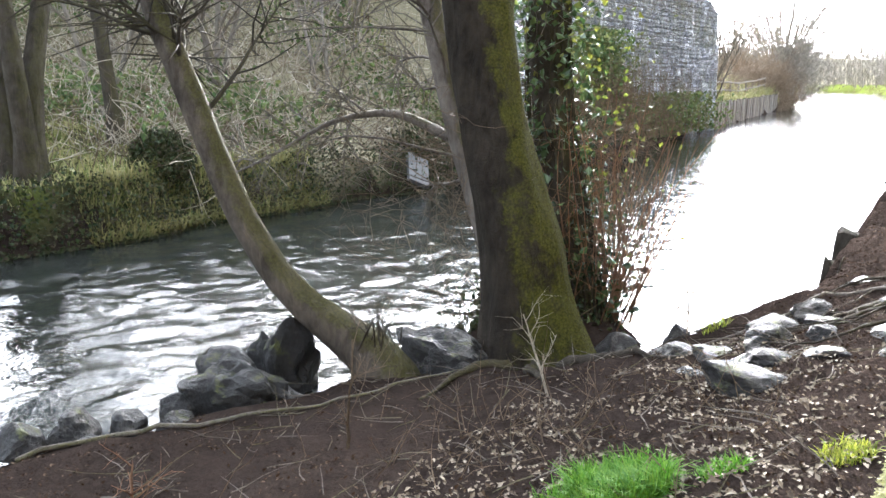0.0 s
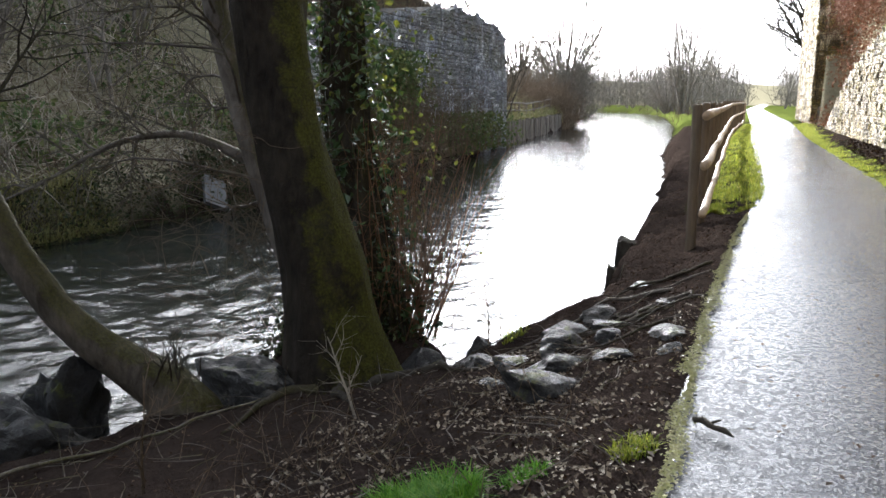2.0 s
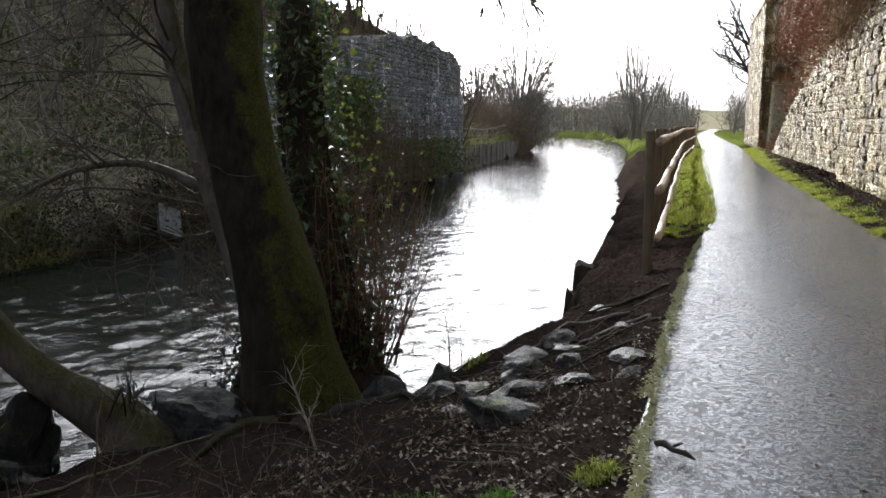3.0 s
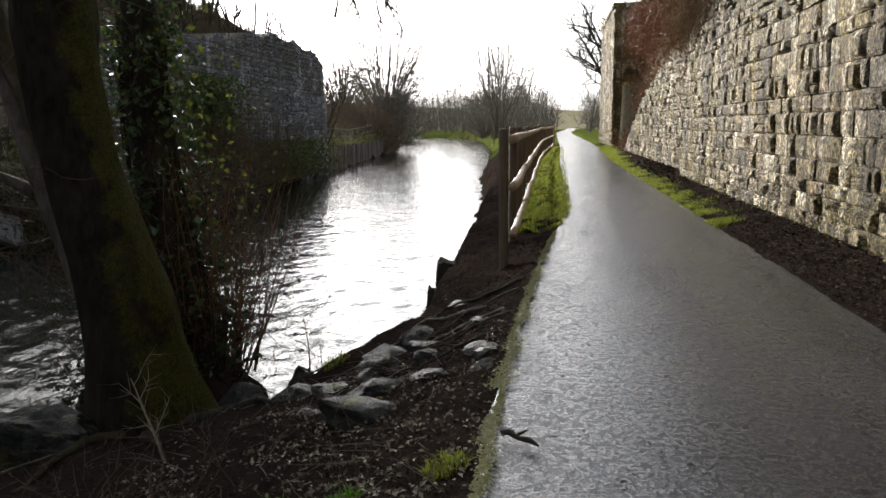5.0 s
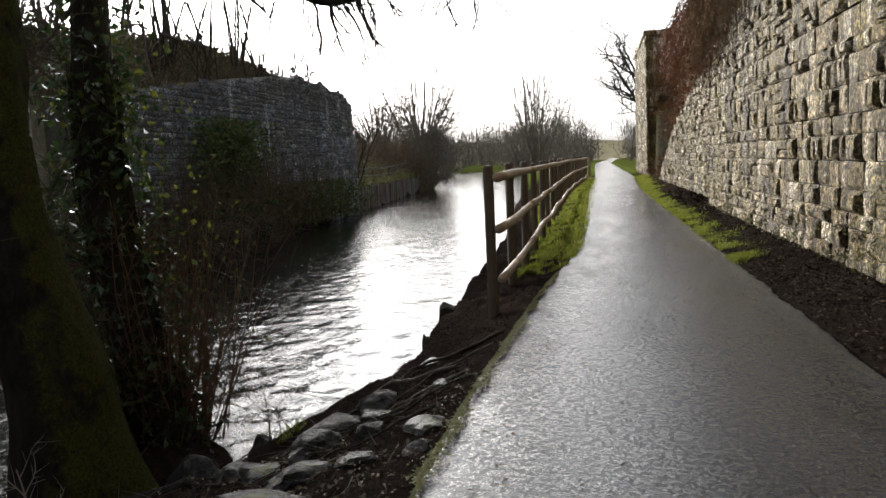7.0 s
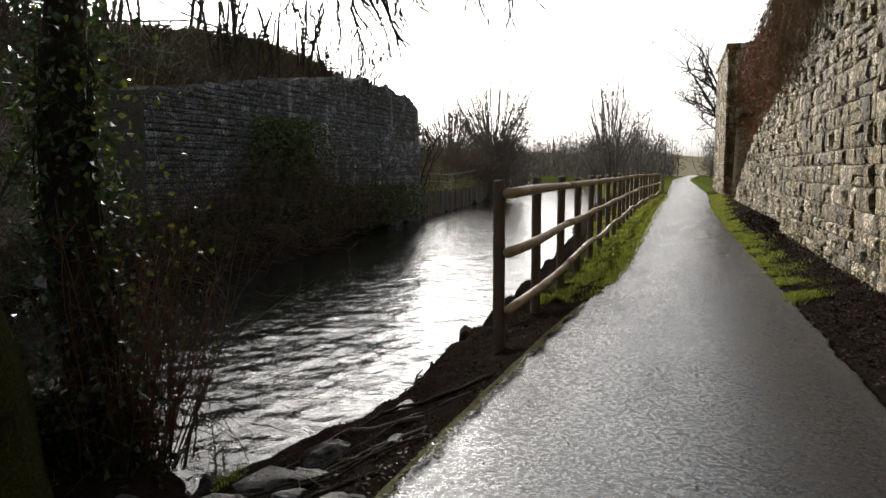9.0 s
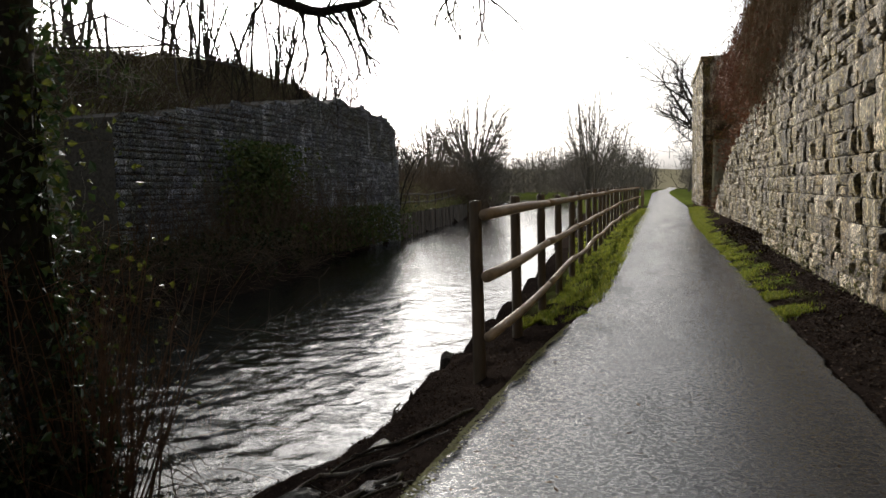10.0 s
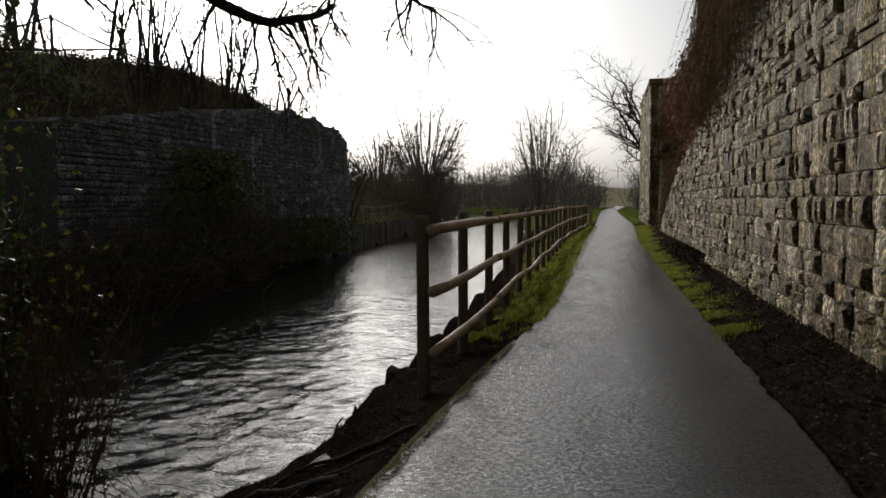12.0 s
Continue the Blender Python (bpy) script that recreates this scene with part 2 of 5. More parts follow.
scrub_dark = make_leaf("dark bank leaves", (0.012, 0.022, 0.008), (0.03, 0.042, 0.014), (0.05, 0.05, 0.022), (0.04, 0.03, 0.018), rough=0.6, thin=0.1, spec=0.12)
scrub_leaf = make_leaf("scrub leaves", (0.045, 0.075, 0.025), (0.085, 0.12, 0.035), (0.14, 0.14, 0.055), rough=0.6, thin=0.2, spec=0.15)

k = Mat("weathered timber", 0.75)
grain = k.noise(22, 6, 0.65, k.stretch(1, 1, 0.15))
timber_post = k.put(k.mix(0.5, k.ramp(grain, (0.3, (0.05, 0.035, 0.022)), (0.7, (0.17, 0.12, 0.075))), k.ramp(k.noise(3, 5), (0.3, (0.06, 0.042, 0.025)), (0.7, (0.15, 0.11, 0.07)))), bump=grain, strength=0.6, depth=0.01)
k = Mat("pale round rail", 0.6)
grain = k.noise(20, 6, 0.65, k.stretch(1, 0.12, 1))
timber_rail = k.put(k.mix(0.45, k.ramp(grain, (0.3, (0.19, 0.125, 0.07)), (0.7, (0.48, 0.35, 0.22))), k.ramp(k.noise(4, 5), (0.3, (0.16, 0.11, 0.065)), (0.7, (0.46, 0.35, 0.23)))), bump=grain, strength=0.5, depth=0.008)
k = Mat("old pile timber", 0.8)
grain = k.noise(12, 6, 0.65, k.stretch(1, 1, 0.2))
timber_pile = k.put(k.mix(0.5, k.ramp(k.random(False), (0, (0.05, 0.04, 0.03)), (1, (0.17, 0.14, 0.11))), k.ramp(grain, (0.3, (0.04, 0.032, 0.025)), (0.7, (0.18, 0.15, 0.12)))), bump=grain, strength=0.6, depth=0.02)
k = Mat("boulder", 0.5)
grain, fine = k.noise(6, 8, 0.7), k.noise(40, 5, 0.7)
moss = k.ramp(k.math("ADD", k.noise(3.1, 5, 0.7), k.math("MULTIPLY", k.facing_up(), 0.1)), (0.64, 0.0), (0.74, 0.75))
# paler where facing up: the wet tops' sky sheen put into the colour
pale = k.ramp(k.math("ADD", k.noise(5, 5, 0.7), k.math("MULTIPLY", k.facing_up(), 0.16)), (0.58, 0.0), (0.72, 0.7))
tone = k.mix(0.5, k.ramp(grain, (0.3, (0.008, 0.007, 0.006)), (0.7, (0.035, 0.031, 0.027))), k.ramp(fine, (0.3, 0.01), (0.7, 0.06)))
tone = k.mix(k.mix(pale, 0.0, k.random()), tone, (0.13, 0.12, 0.105))
boulder_mat = k.put(k.mix(moss, tone, (0.09, 0.1, 0.02)), k.ramp(grain, (0.35, 0.4), (0.7, 0.8)), k.math("ADD", grain, k.math("MULTIPLY", fine, 0.4)), 1.0, 0.1, spec=0.25)
k = Mat("dark iron", 0.6)
iron = k.put(k.ramp(k.noise(20, 4), (0.3, (0.03, 0.025, 0.022)), (0.7, (0.08, 0.06, 0.05))))
k = Mat("grey slab", 0.8)
slab_mat = k.put(k.ramp(k.noise(8, 7, 0.7), (0.3, (0.035, 0.034, 0.032)), (0.7, (0.1, 0.1, 0.096))), bump=k.noise(25), strength=0.4)
k = Mat("white gate paint", 0.6)
gate_white = k.put(k.ramp(k.noise(6, 5), (0.3, (0.55, 0.54, 0.5)), (0.7, (0.75, 0.74, 0.7))))


# ---- mesh tools ----
def mesh_object(name, verts, faces, mat, parent=None, smooth=False):
    """One mesh object from an array of corners and an array of faces of one size."""
    verts, faces = np.asarray(verts, np.float32), np.asarray(faces, np.int32)
    me = bpy.data.meshes.new(name)
    n, c = faces.shape
    me.vertices.add(len(verts))
    me.vertices.foreach_set("co", verts.ravel())
    me.loops.add(n * c)
    me.loops.foreach_set("vertex_index", faces.ravel())
    me.polygons.add(n)
    me.polygons.foreach_set("loop_start", np.arange(0, n * c, c, dtype=np.int32))
    me.polygons.foreach_set("use_smooth", np.full(n, smooth))
    me.update(calc_edges=True)
    me.validate()
    if mat:
        me.materials.append(mat)
    ob = new(name, me)
    if parent:
        ob.parent = parent
    return ob


def part(name, bm, material, parent, label=""):
    me = bpy.data.meshes.new(name)
    bm.to_mesh(me)
    bm.free()
    me.materials.append(material)
    ob = new(name, me)
    ob.parent = parent
    return tagged(ob, label)


def empty(name, at, label, category, group=""):
    ob = new(name)
    ob.location = at
    ob.empty_display_size = 0.2
    return tagged(ob, label, category, group)


class Soup:
    """Collects many pieces of four-cornered faces into one mesh."""

    def __init__(self):
        self.v, self.f, self.n = [], [], 0

    def add(self, v, f):
        self.v.append(np.asarray(v, float).reshape(-1, 3))
        self.f.append(np.asarray(f, int) + self.n)
        self.n += len(self.v[-1])

    def tube(self, pts, radii, sides=5):
        pts, radii = np.asarray(pts, float), np.asarray(radii, float)
        m = len(pts)
        way = np.gradient(pts, axis=0)
        way /= np.linalg.norm(way, axis=1, keepdims=True) + 1e-9
        ref = np.where(np.abs(way[:, 2:3]) > 0.9, [[1.0, 0, 0]], [[0, 0, 1.0]])
        u = np.cross(way, ref)
        u /= np.linalg.norm(u, axis=1, keepdims=True) + 1e-9
        w = np.cross(way, u)
        for i in range(1, m):       # keep the ring from twisting
            a = u[i - 1] - way[i] * (u[i - 1] @ way[i])
            a /= np.linalg.norm(a) + 1e-9
            u[i], w[i] = a, np.cross(way[i], a)
        ang = np.arange(sides) * 2 * np.pi / sides
        ring = np.cos(ang)[None, :, None] * u[:, None] + np.sin(ang)[None, :, None] * w[:, None]
        v = pts[:, None] + ring * radii[:, None, None]
        i, j = np.meshgrid(np.arange(m - 1), np.arange(sides), indexing="ij")
        a, b = i * sides + j, i * sides + (j + 1) % sides
        self.add(v, np.stack([a, b, b + sides, a + sides], -1).reshape(-1, 4))

    def leaves(self, at, size, rng, flat=0.0, long=1.4, fold=0.25, down=0.0):
        """Folded four-cornered leaves at the places given. flat: 0 any way round, 1 lying."""
        at = np.asarray(at, float)
        n = len(at)
        if n == 0:
            return
        size = size * rng.uniform(0.6, 1.35, n)
        nrm = rng.normal(size=(n, 3)) * (1 - flat) + np.array([0, 0, 1.0]) * flat * 1.5 + rng.normal(size=(n, 3)) * 0.12
        nrm /= np.linalg.norm(nrm, axis=1, keepdims=True) + 1e-9
        a = np.cross(nrm, rng.normal(size=(n, 3)) + [0, 0, -down])
        a /= np.linalg.norm(a, axis=1, keepdims=True) + 1e-9
        b = np.cross(nrm, a)
        s = size[:, None]
        p = np.stack([at - b * s * long * 0.5, at + a * s * 0.5 + nrm * s * fold, at + b * s * long * 0.5, at - a * s * 0.5 + nrm * s * fold], 1)
        self.add(p, np.arange(4 * n).reshape(n, 4))

    def blades(self, at, height, rng, wide=0.006, lean=0.5):
        """Grass blades: two bent strips of quads each."""
        at = np.asarray(at, float)
        n = len(at)
        h = height * rng.uniform(0.5, 1.3, n)[:, None]
        ang = rng.uniform(0, 2 * np.pi, n)
        d = np.stack([np.cos(ang), np.sin(ang), np.zeros(n)], 1)
        side = np.stack([-np.sin(ang), np.cos(ang), np.zeros(n)], 1) * wide
        l = rng.uniform(0.1, lean, n)[:, None]
        up = np.array([0, 0, 1.0])
        m1, m2 = at + up * h * 0.55 + d * h * l * 0.35, at + up * h * (1 - 0.3 * l) + d * h * l
        v = np.stack([at - side, at + side, m1 + side * 0.8, m1 - side * 0.8, m2 + side * 0.15, m2 - side * 0.15], 1)
        base = np.arange(n)[:, None] * 6
        self.add(v, np.concatenate([base + [0, 1, 2, 3], base + [3, 2, 4, 5]]))

    def twigs(self, at, way, length, radius, rng, bend=0.5, droop=0.0, m=5, tip=0.25):
        """Many thin crooked three-sided twigs at once."""
        at, way = np.asarray(at, float), np.asarray(way, float)
        n = len(at)
        if n == 0:
            return np.zeros((0, m, 3))
        way = way / (np.linalg.norm(way, axis=1, keepdims=True) + 1e-9)
        seg = (np.broadcast_to(length, n) / (m - 1))[:, None]
        pts, d = [at], way
        for _ in range(m - 1):
            d = d + rng.normal(size=(n, 3)) * bend * 0.45 + [0, 0, -droop]
            d = d / (np.linalg.norm(d, axis=1, keepdims=True) + 1e-9)
            pts.append(pts[-1] + d * seg)
        pts = np.stack(pts, 1)
        u = np.cross(way, rng.normal(size=(n, 3)))
        u /= np.linalg.norm(u, axis=1, keepdims=True) + 1e-9
        w = np.cross(way, u)
        ang = np.arange(3) * 2 * np.pi / 3
        ring = np.cos(ang)[None, :, None] * u[:, None] + np.sin(ang)[None, :, None] * w[:, None]
        rad = np.broadcast_to(radius, n)[:, None] * np.linspace(1, tip, m)[None]
        v = pts[:, :, None] + ring[:, None] * rad[:, :, None, None]
        i, j = np.meshgrid(np.arange(m - 1), np.arange(3), indexing="ij")
        a, b = (i * 3 + j).ravel(), (i * 3 + (j + 1) % 3).ravel()
        f = np.stack([a, b, b + 3, a + 3], 1)
        self.add(v, (f[None] + (np.arange(n) * m * 3)[:, None, None]).reshape(-1, 4))
        return pts

    def box(self, lo, hi):
        x0, y0, z0 = lo
        x1, y1, z1 = hi
        self.add([(x0, y0, z0), (x1, y0, z0), (x1, y1, z0), (x0, y1, z0), (x0, y0, z1), (x1, y0, z1), (x1, y1, z1), (x0, y1, z1)],
                 [(0, 3, 2, 1), (4, 5, 6, 7), (0, 1, 5, 4), (1, 2, 6, 5), (2, 3, 7, 6), (3, 0, 4, 7)])

    def done(self, name, mat, parent=None, smooth=False):
        return mesh_object(name, np.concatenate(self.v), np.concatenate(self.f), mat, parent, smooth)


def step(a, b, x):
    u = np.clip((np.asarray(x, float) - a) / (b - a), 0, 1)
    return u * u * (3 - 2 * u)


def wavy(x, y, seed, size, octaves=4):
    """Cheap smooth noise from sums of sines, about -1 to 1."""
    r = np.random.default_rng(seed)
    out, amp, tot = 0, 1.0, 0.0
    for o in range(octaves):
        for _ in range(3):
            a, ph = r.uniform(0, 2 * np.pi, 2)
            f = 2 * np.pi / size * 2 ** o * r.uniform(0.7, 1.3)
            out = out + amp * np.sin(f * (x * np.cos(a) + y * np.sin(a)) + ph)
        tot += amp * 1.7
        amp *= 0.55
    return out / tot


# ---- the plan: banks, path and ground ----
RIGHT_BANK = np.array([(-60, -18), (-10, -9), (0, -6.6), (2.7, -5.45), (3.5, -5.1), (4.5, -4.7), (5.4, -4.2), (6.0, -3.4), (6.5, -2.5), (7.0, -1.8), (7.5, -1.5), (8, -1.35), (9, -1.35), (10, -1.4), (12, -1.5), (20, -1.75),
                       (30, -2.4), (41, -3.5), (60, -4.6), (80, -6), (100, -8), (130, -11.5), (150, -15), (170, -24), (185, -50), (195, -110), (205, -260)])
LEFT_BANK = np.array([(-60, -26), (-10, -15), (0, -13), (7, -12), (12, -12), (18, -11), (22, -10), (25, -9.9), (31, -11.3), (38, -12.2), (44, -12.6), (72, -15.2), (100, -19), (130, -27), (150, -45), (160, -90), (170, -240)])


def right_bank(y):
    return np.interp(y, RIGHT_BANK[:, 0], RIGHT_BANK[:, 1]) + 0.12 * np.sin(y * 2.3) * step(8.5, 10, y) * (1 - step(40, 60, y)) + 0.07 * np.sin(y * 5.9 + 1)


def left_bank(y):
    return np.interp(y, LEFT_BANK[:, 0], LEFT_BANK[:, 1]) + 0.15 * np.sin(y * 1.7)


def path_middle(y):
    return 1.22 + 0.6 * step(30, 60, y) + 4 * step(120, 260, y)


def path_left(y):
    return path_middle(y) - 1.25 - 0.15 * (1 - 2 * step(3, 13, y)) * (1 - step(30, 50, y)) + 0.28 * step(9, 15, y) * (1 - step(40, 60, y))


WING_Y, WING_Z = [21.6, 27.5, 35.8, 43.0], [4.1, 3.65, 2.4, 0.15]     # the raking wing wall's top


def ground_z(x, y):
    x, y = np.asarray(x, float), np.asarray(y, float)
    xr, xl = right_bank(y), left_bank(y)
    # the bank between path and water
    edge = path_left(y) - 0.08
    u = np.clip((x - xr) / np.maximum(edge - xr, 0.3), 0, 1)
    q = 0.14 + 0.5 * step(6.0, 7.3, y)
    w = 0.1 + 0.12 * step(6.0, 7.3, y)
    bank = WATER + (-0.02 - WATER) * (q * step(0, w, u) + (1 - q) * u ** 1.25)
    bank = bank + (0.035 + 0.05 * step(7, 10, y) * (1 - step(0.6, 1.0, u))) * wavy(x, y, 3, 1.1) * (u > 0) * (u < 1) + 0.02 * wavy(x, y, 4, 0.35, 2) * (u < 1)
    # right of the path: verge, then the high ground behind the walls
    e2 = x - (path_middle(y) + 1.25)
    verge = 0.12 * step(0, 0.9, e2) + 0.02 * wavy(x, y, 5, 0.8) * step(0, 0.3, e2)
    gap = step(21.6, 22.2, y) * (1 - step(51.0, 51.5, y))
    wing = np.interp(y, WING_Y, WING_Z) - 0.15
    bay = step(42.5, 43.5, y)
    slope = (1 - bay) * (wing * step(4.15, 4.3, x) + (7.6 - wing) * np.clip((x - 4.5) / 1.6, 0, 1)) + bay * 7.6 * step(5.3, 5.9, x)
    high = (1 - gap) * step(4.1, 4.4, x) * 7.2 + gap * slope
    high = high * (1 - step(56, 62, y)) * step(-40, -38, y)
    right = verge + high
    land = np.where(x < edge, bank, np.where(e2 < 0, -0.02, right))
    # the far bank: terrace, embankment, wooded slope
    d = xl - x
    terrace = WATER + 1.0 * step(0, 0.5, d) + 0.5 * step(1, 6, d) + 0.08 * wavy(x, y, 7, 2.5) * step(0.3, 1.2, d)
    bx = -12.7
    rise = step(11.5, 23, y - (x + 15) * 0.15) * (1 - step(46, 60, y) * 0.75)
    emb = 5.6 * rise * step(0.3, 7.0, bx - x + 2.8 * (1 - step(20.4, 20.9, y)) * 0 + 0.0)
    top = np.where((y > 20.6) & (y < 44.2), np.interp(y, [20.6, 24.3, 28.4, 32.5, 36.0, 44.2], [3.1, 3.55, 4.1, 4.55, 4.9, 4.6]) * step(0.0, 0.2, bx - x), 0)
    emb = np.maximum(emb, top + 2.2 * rise * step(0.5, 6.0, bx - x) * (top > 0))
    emb = emb + 2.5 * step(20, 60, -x - 0.2 * y) * step(-10, 15, y)
    left = terrace + emb + 0.12 * wavy(x, y, 9, 3.0) * step(1, 3, d)
    bed = WATER - 0.9 * step(0, 1.2, np.minimum(x - xl, xr - x)) - 0.05
    z = np.where(x < xl, left, np.where(x < xr, bed, land))
    knoll = 1 - ((x + 3.5) / 0.95) ** 2 - ((y - 7.15) / 1.1) ** 2
    z = np.where(knoll > 0, np.maximum(z, WATER - 0.1 + 0.45 * np.clip(knoll, 0, 1) ** 0.6), z)
    # unseen rise behind the camera, added to block sky light from there
    z = z + 9.0 * step(-9, -20, y) * step(-9.5, -21, y)
    # far hills
    far = np.hypot(x, y)
    z = z + 26 * step(300, 900, far) * (0.6 + 0.4 * wavy(x, y, 11, 600, 2)) * (y > 0)
    return z


def cover(x, y):
    """How far the ground is grass, and how far brushwood."""
    xl, xr = left_bank(y), right_bank(y)
    e2 = x - (path_middle(y) + 1.25)
    spot = 0.5 + 0.5 * wavy(x, y, 21, 1.4)
    verge_l = step(12.5, 15, y) * (x > np.maximum(xr + 0.25, path_middle(y) - 2.0)) * (x < path_left(y) - 0.02)
    verge_r = (e2 > 0.0) * (e2 < 0.55) * step(12.0, 15.5, y) * (x < 4)
    grass = np.clip(verge_l * (0.1 + 0.6 * spot), 0, 1) + np.clip(verge_r * (1.6 * spot - 0.35), 0, 1)
    far_l = (x < xl - 0.3)
    grass = grass + far_l * 0.55 * spot * (1 - step(10, 15, y + 0.4 * (x + 14)))
    grass = grass + (y > 60) * (x > xr + 0.2) * 0.8
    brush = far_l * step(9, 15, y + 0.3 * (x + 14)) * np.where((x > -12.7) & (y > 15), 0.15, 1.0) + (x > 4.2) * 1.0 * (y < 60) + (np.hypot(x, y) > 220)
    return np.clip(grass, 0, 1), np.clip(brush, 0, 1)


def spaced(*runs):
    out = []
    for a, b, s in runs:
        out.append(np.arange(a, b, s))
    return np.concatenate(out + [[runs[-1][1]]])


gx = spaced((-1500, -300, 100), (-300, -60, 15), (-60, -20, 1.5), (-20, -7, 0.3), (-7, 3.2, 0.085), (3.2, 6, 0.2), (6, 14, 0.8), (14, 60, 6), (60, 300, 30), (300, 1500, 120))
gy = spaced((-600, -100, 60), (-100, -12, 6), (-12, 0, 0.6), (0, 16, 0.09), (16, 28, 0.2), (28, 64, 0.5), (64, 140, 2.5), (140, 400, 12), (400, 1800, 80))
X, Y = np.meshgrid(gx, gy)
nx, ny = len(gx), len(gy)
ia, ja = np.meshgrid(np.arange(nx - 1), np.arange(ny - 1))
quad = (ja * nx + ia).ravel()
quads = np.stack([quad, quad + 1, quad + nx + 1, quad + nx], 1)
ground = mesh_object("ground", np.stack([X, Y, ground_z(X, Y)], -1).reshape(-1, 3), quads, earth, smooth=True)
tagged(ground, "muddy river bank with leaf litter, mossy verges and wooded slopes", "ground", kind="structure")
for key, val in zip(("grass", "brush"), cover(X, Y)):
    ground.data.attributes.new(key, "FLOAT", "POINT").data.foreach_set("value", val.ravel().astype(np.float32))

# water: one sheet, with standing waves where the river runs near
wx = spaced((-230, -30, 10), (-30, -17, 1.0), (-17, -1.0, 0.1), (-1.0, 1, 0.5))
wy = spaced((-60, -4, 2), (-4, 26, 0.115), (26, 70, 0.35), (70, 420, 5))
WX, WY = np.meshgrid(wx, wy)
near = (1 - step(50, 70, WY)) * step(-20, -16, WX)
waves = near * ((0.02 * wavy(WX + 0.5 * wavy(WX, WY, 33, 3.0, 2), WY * 0.7 + 0.6 * wavy(WX, WY, 34, 2.5, 2), 31, 1.9, 4) + 0.02 * wavy(WX + 0.3 * wavy(WX, WY, 35, 1.0, 2), WY * 0.9 + 0.25 * wavy(WX, WY, 36, 0.9, 2), 32, 0.6, 3)) * (1 - 0.6 * step(9, 26, WY)))
nx = len(wx)
ia, ja = np.meshgrid(np.arange(nx - 1), np.arange(len(wy) - 1))
quad = (ja * nx + ia).ravel()
water = mesh_object("water", np.stack([WX, WY, WATER + waves], -1).reshape(-1, 3), np.stack([quad, quad + 1, quad + nx + 1, quad + nx], 1), water_mat, smooth=True)
tagged(water, "fast dark rippling river water reflecting a bright sky", "river", kind="structure")

# the path: a thin tarmac sheet with ragged edges
ys = spaced((-20, 0, 0.5), (0, 20, 0.1), (20, 60, 0.4), (60, 280, 4))
across = np.concatenate([[-1, -0.985], np.linspace(-0.97, 0.97, 13), [0.985, 1]])
PX, PY = np.meshgrid(across, ys)
half = np.where(PX < 0, path_middle(PY) - path_left(PY) + 0.035 * wavy(0 * PY, PY, 41, 1.9), 1.22 + 0.06 * wavy(0 * PY, PY, 42, 1.7))
pz = 0.03 * (1 - PX ** 2) + np.where(np.abs(PX) > 0.99, -0.06, 0.0)
nx = len(across)
ia, ja = np.meshgrid(np.arange(nx - 1), np.arange(len(ys) - 1))
quad = (ja * nx + ia).ravel()
path = mesh_object("path", np.stack([path_middle(PY) + PX * half, PY, pz + 0.012], -1).reshape(-1, 3), np.stack([quad, quad + 1, quad + nx + 1, quad + nx], 1), asphalt, smooth=True)
tagged(path, "damp grey tarmac footpath with worn mossy edges", "path", kind="structure")


# ---- masonry ----
def block_shapes(count, seed):
    """Rock-faced blocks in a unit box: y and z from 0 to 1, the rough face near x = -1."""
    r = np.random.default_rng(seed)
    shapes = []
    g = np.array([0.0, 0.17, 0.83, 1.0])
    for _ in range(count):
        v, f = [], []
        bulge = r.uniform(0.55, 1.0)
        for j in range(4):
            for i in range(4):
                inner = (0 < i < 3) and (0 < j < 3)
                dx = -bulge * r.uniform(0.7, 1.15) if inner else -r.uniform(0.2, 0.6)
                v.append((dx, g[i] + r.uniform(-0.07, 0.07) * (0 < i < 3) + r.uniform(-0.015, 0.015), g[j] + r.uniform(-0.08, 0.08) * (0 < j < 3) + r.uniform(-0.025, 0.025)))
        for j in range(3):
            for i in range(3):
                a = j * 4 + i
                f.append((a, a + 4, a + 5, a + 1))
        rim = [0, 1, 2, 3, 7, 11, 15, 14, 13, 12, 8, 4]
        for a in rim:
            v.append((0.35, v[a][1], v[a][2]))
        for n in range(12):
            a, b = rim[n], rim[(n + 1) % 12]
            f.append((a, b, 16 + (n + 1) % 12, 16 + n))
        shapes.append((np.array(v), np.array(f)))
    return shapes


def courses(length, height, rows, lens, seed, gap=0.012):
    """Rectangles (y0, z0, y1, z1) of a coursed wall."""
    r = np.random.default_rng(seed)
    out, z = [], 0.0
    while z < height:
        h = min(r.uniform(*rows), height - z)
        if height - z - h < rows[0] * 0.5:
            h = height - z
        y = -r.uniform(0, lens[0])
        while y < length:
            w = r.uniform(*lens) * (0.8 + 0.6 * (r.random() < 0.15))
            a, b = max(y, 0), min(y + w, length)
            if length - b < lens[0] * 0.5:
                b = length
            if b - a > 0.06:
                cuts = [0.0, 1.0]
                if h > 0.2 and r.random() < 0.2:        # two thin stones in place of one
                    cuts = [0.0, r.uniform(0.38, 0.62), 1.0]
                for lo, hi in zip(cuts, cuts[1:]):
                    out.append((a + gap * r.uniform(0.2, 1), z + h * lo + gap * r.uniform(0.2, 1), b - gap * r.uniform(0.2, 1), z + h * hi - gap * r.uniform(0.2, 1)))
            y += w
            if b == length:
                break
        z += h
    return out


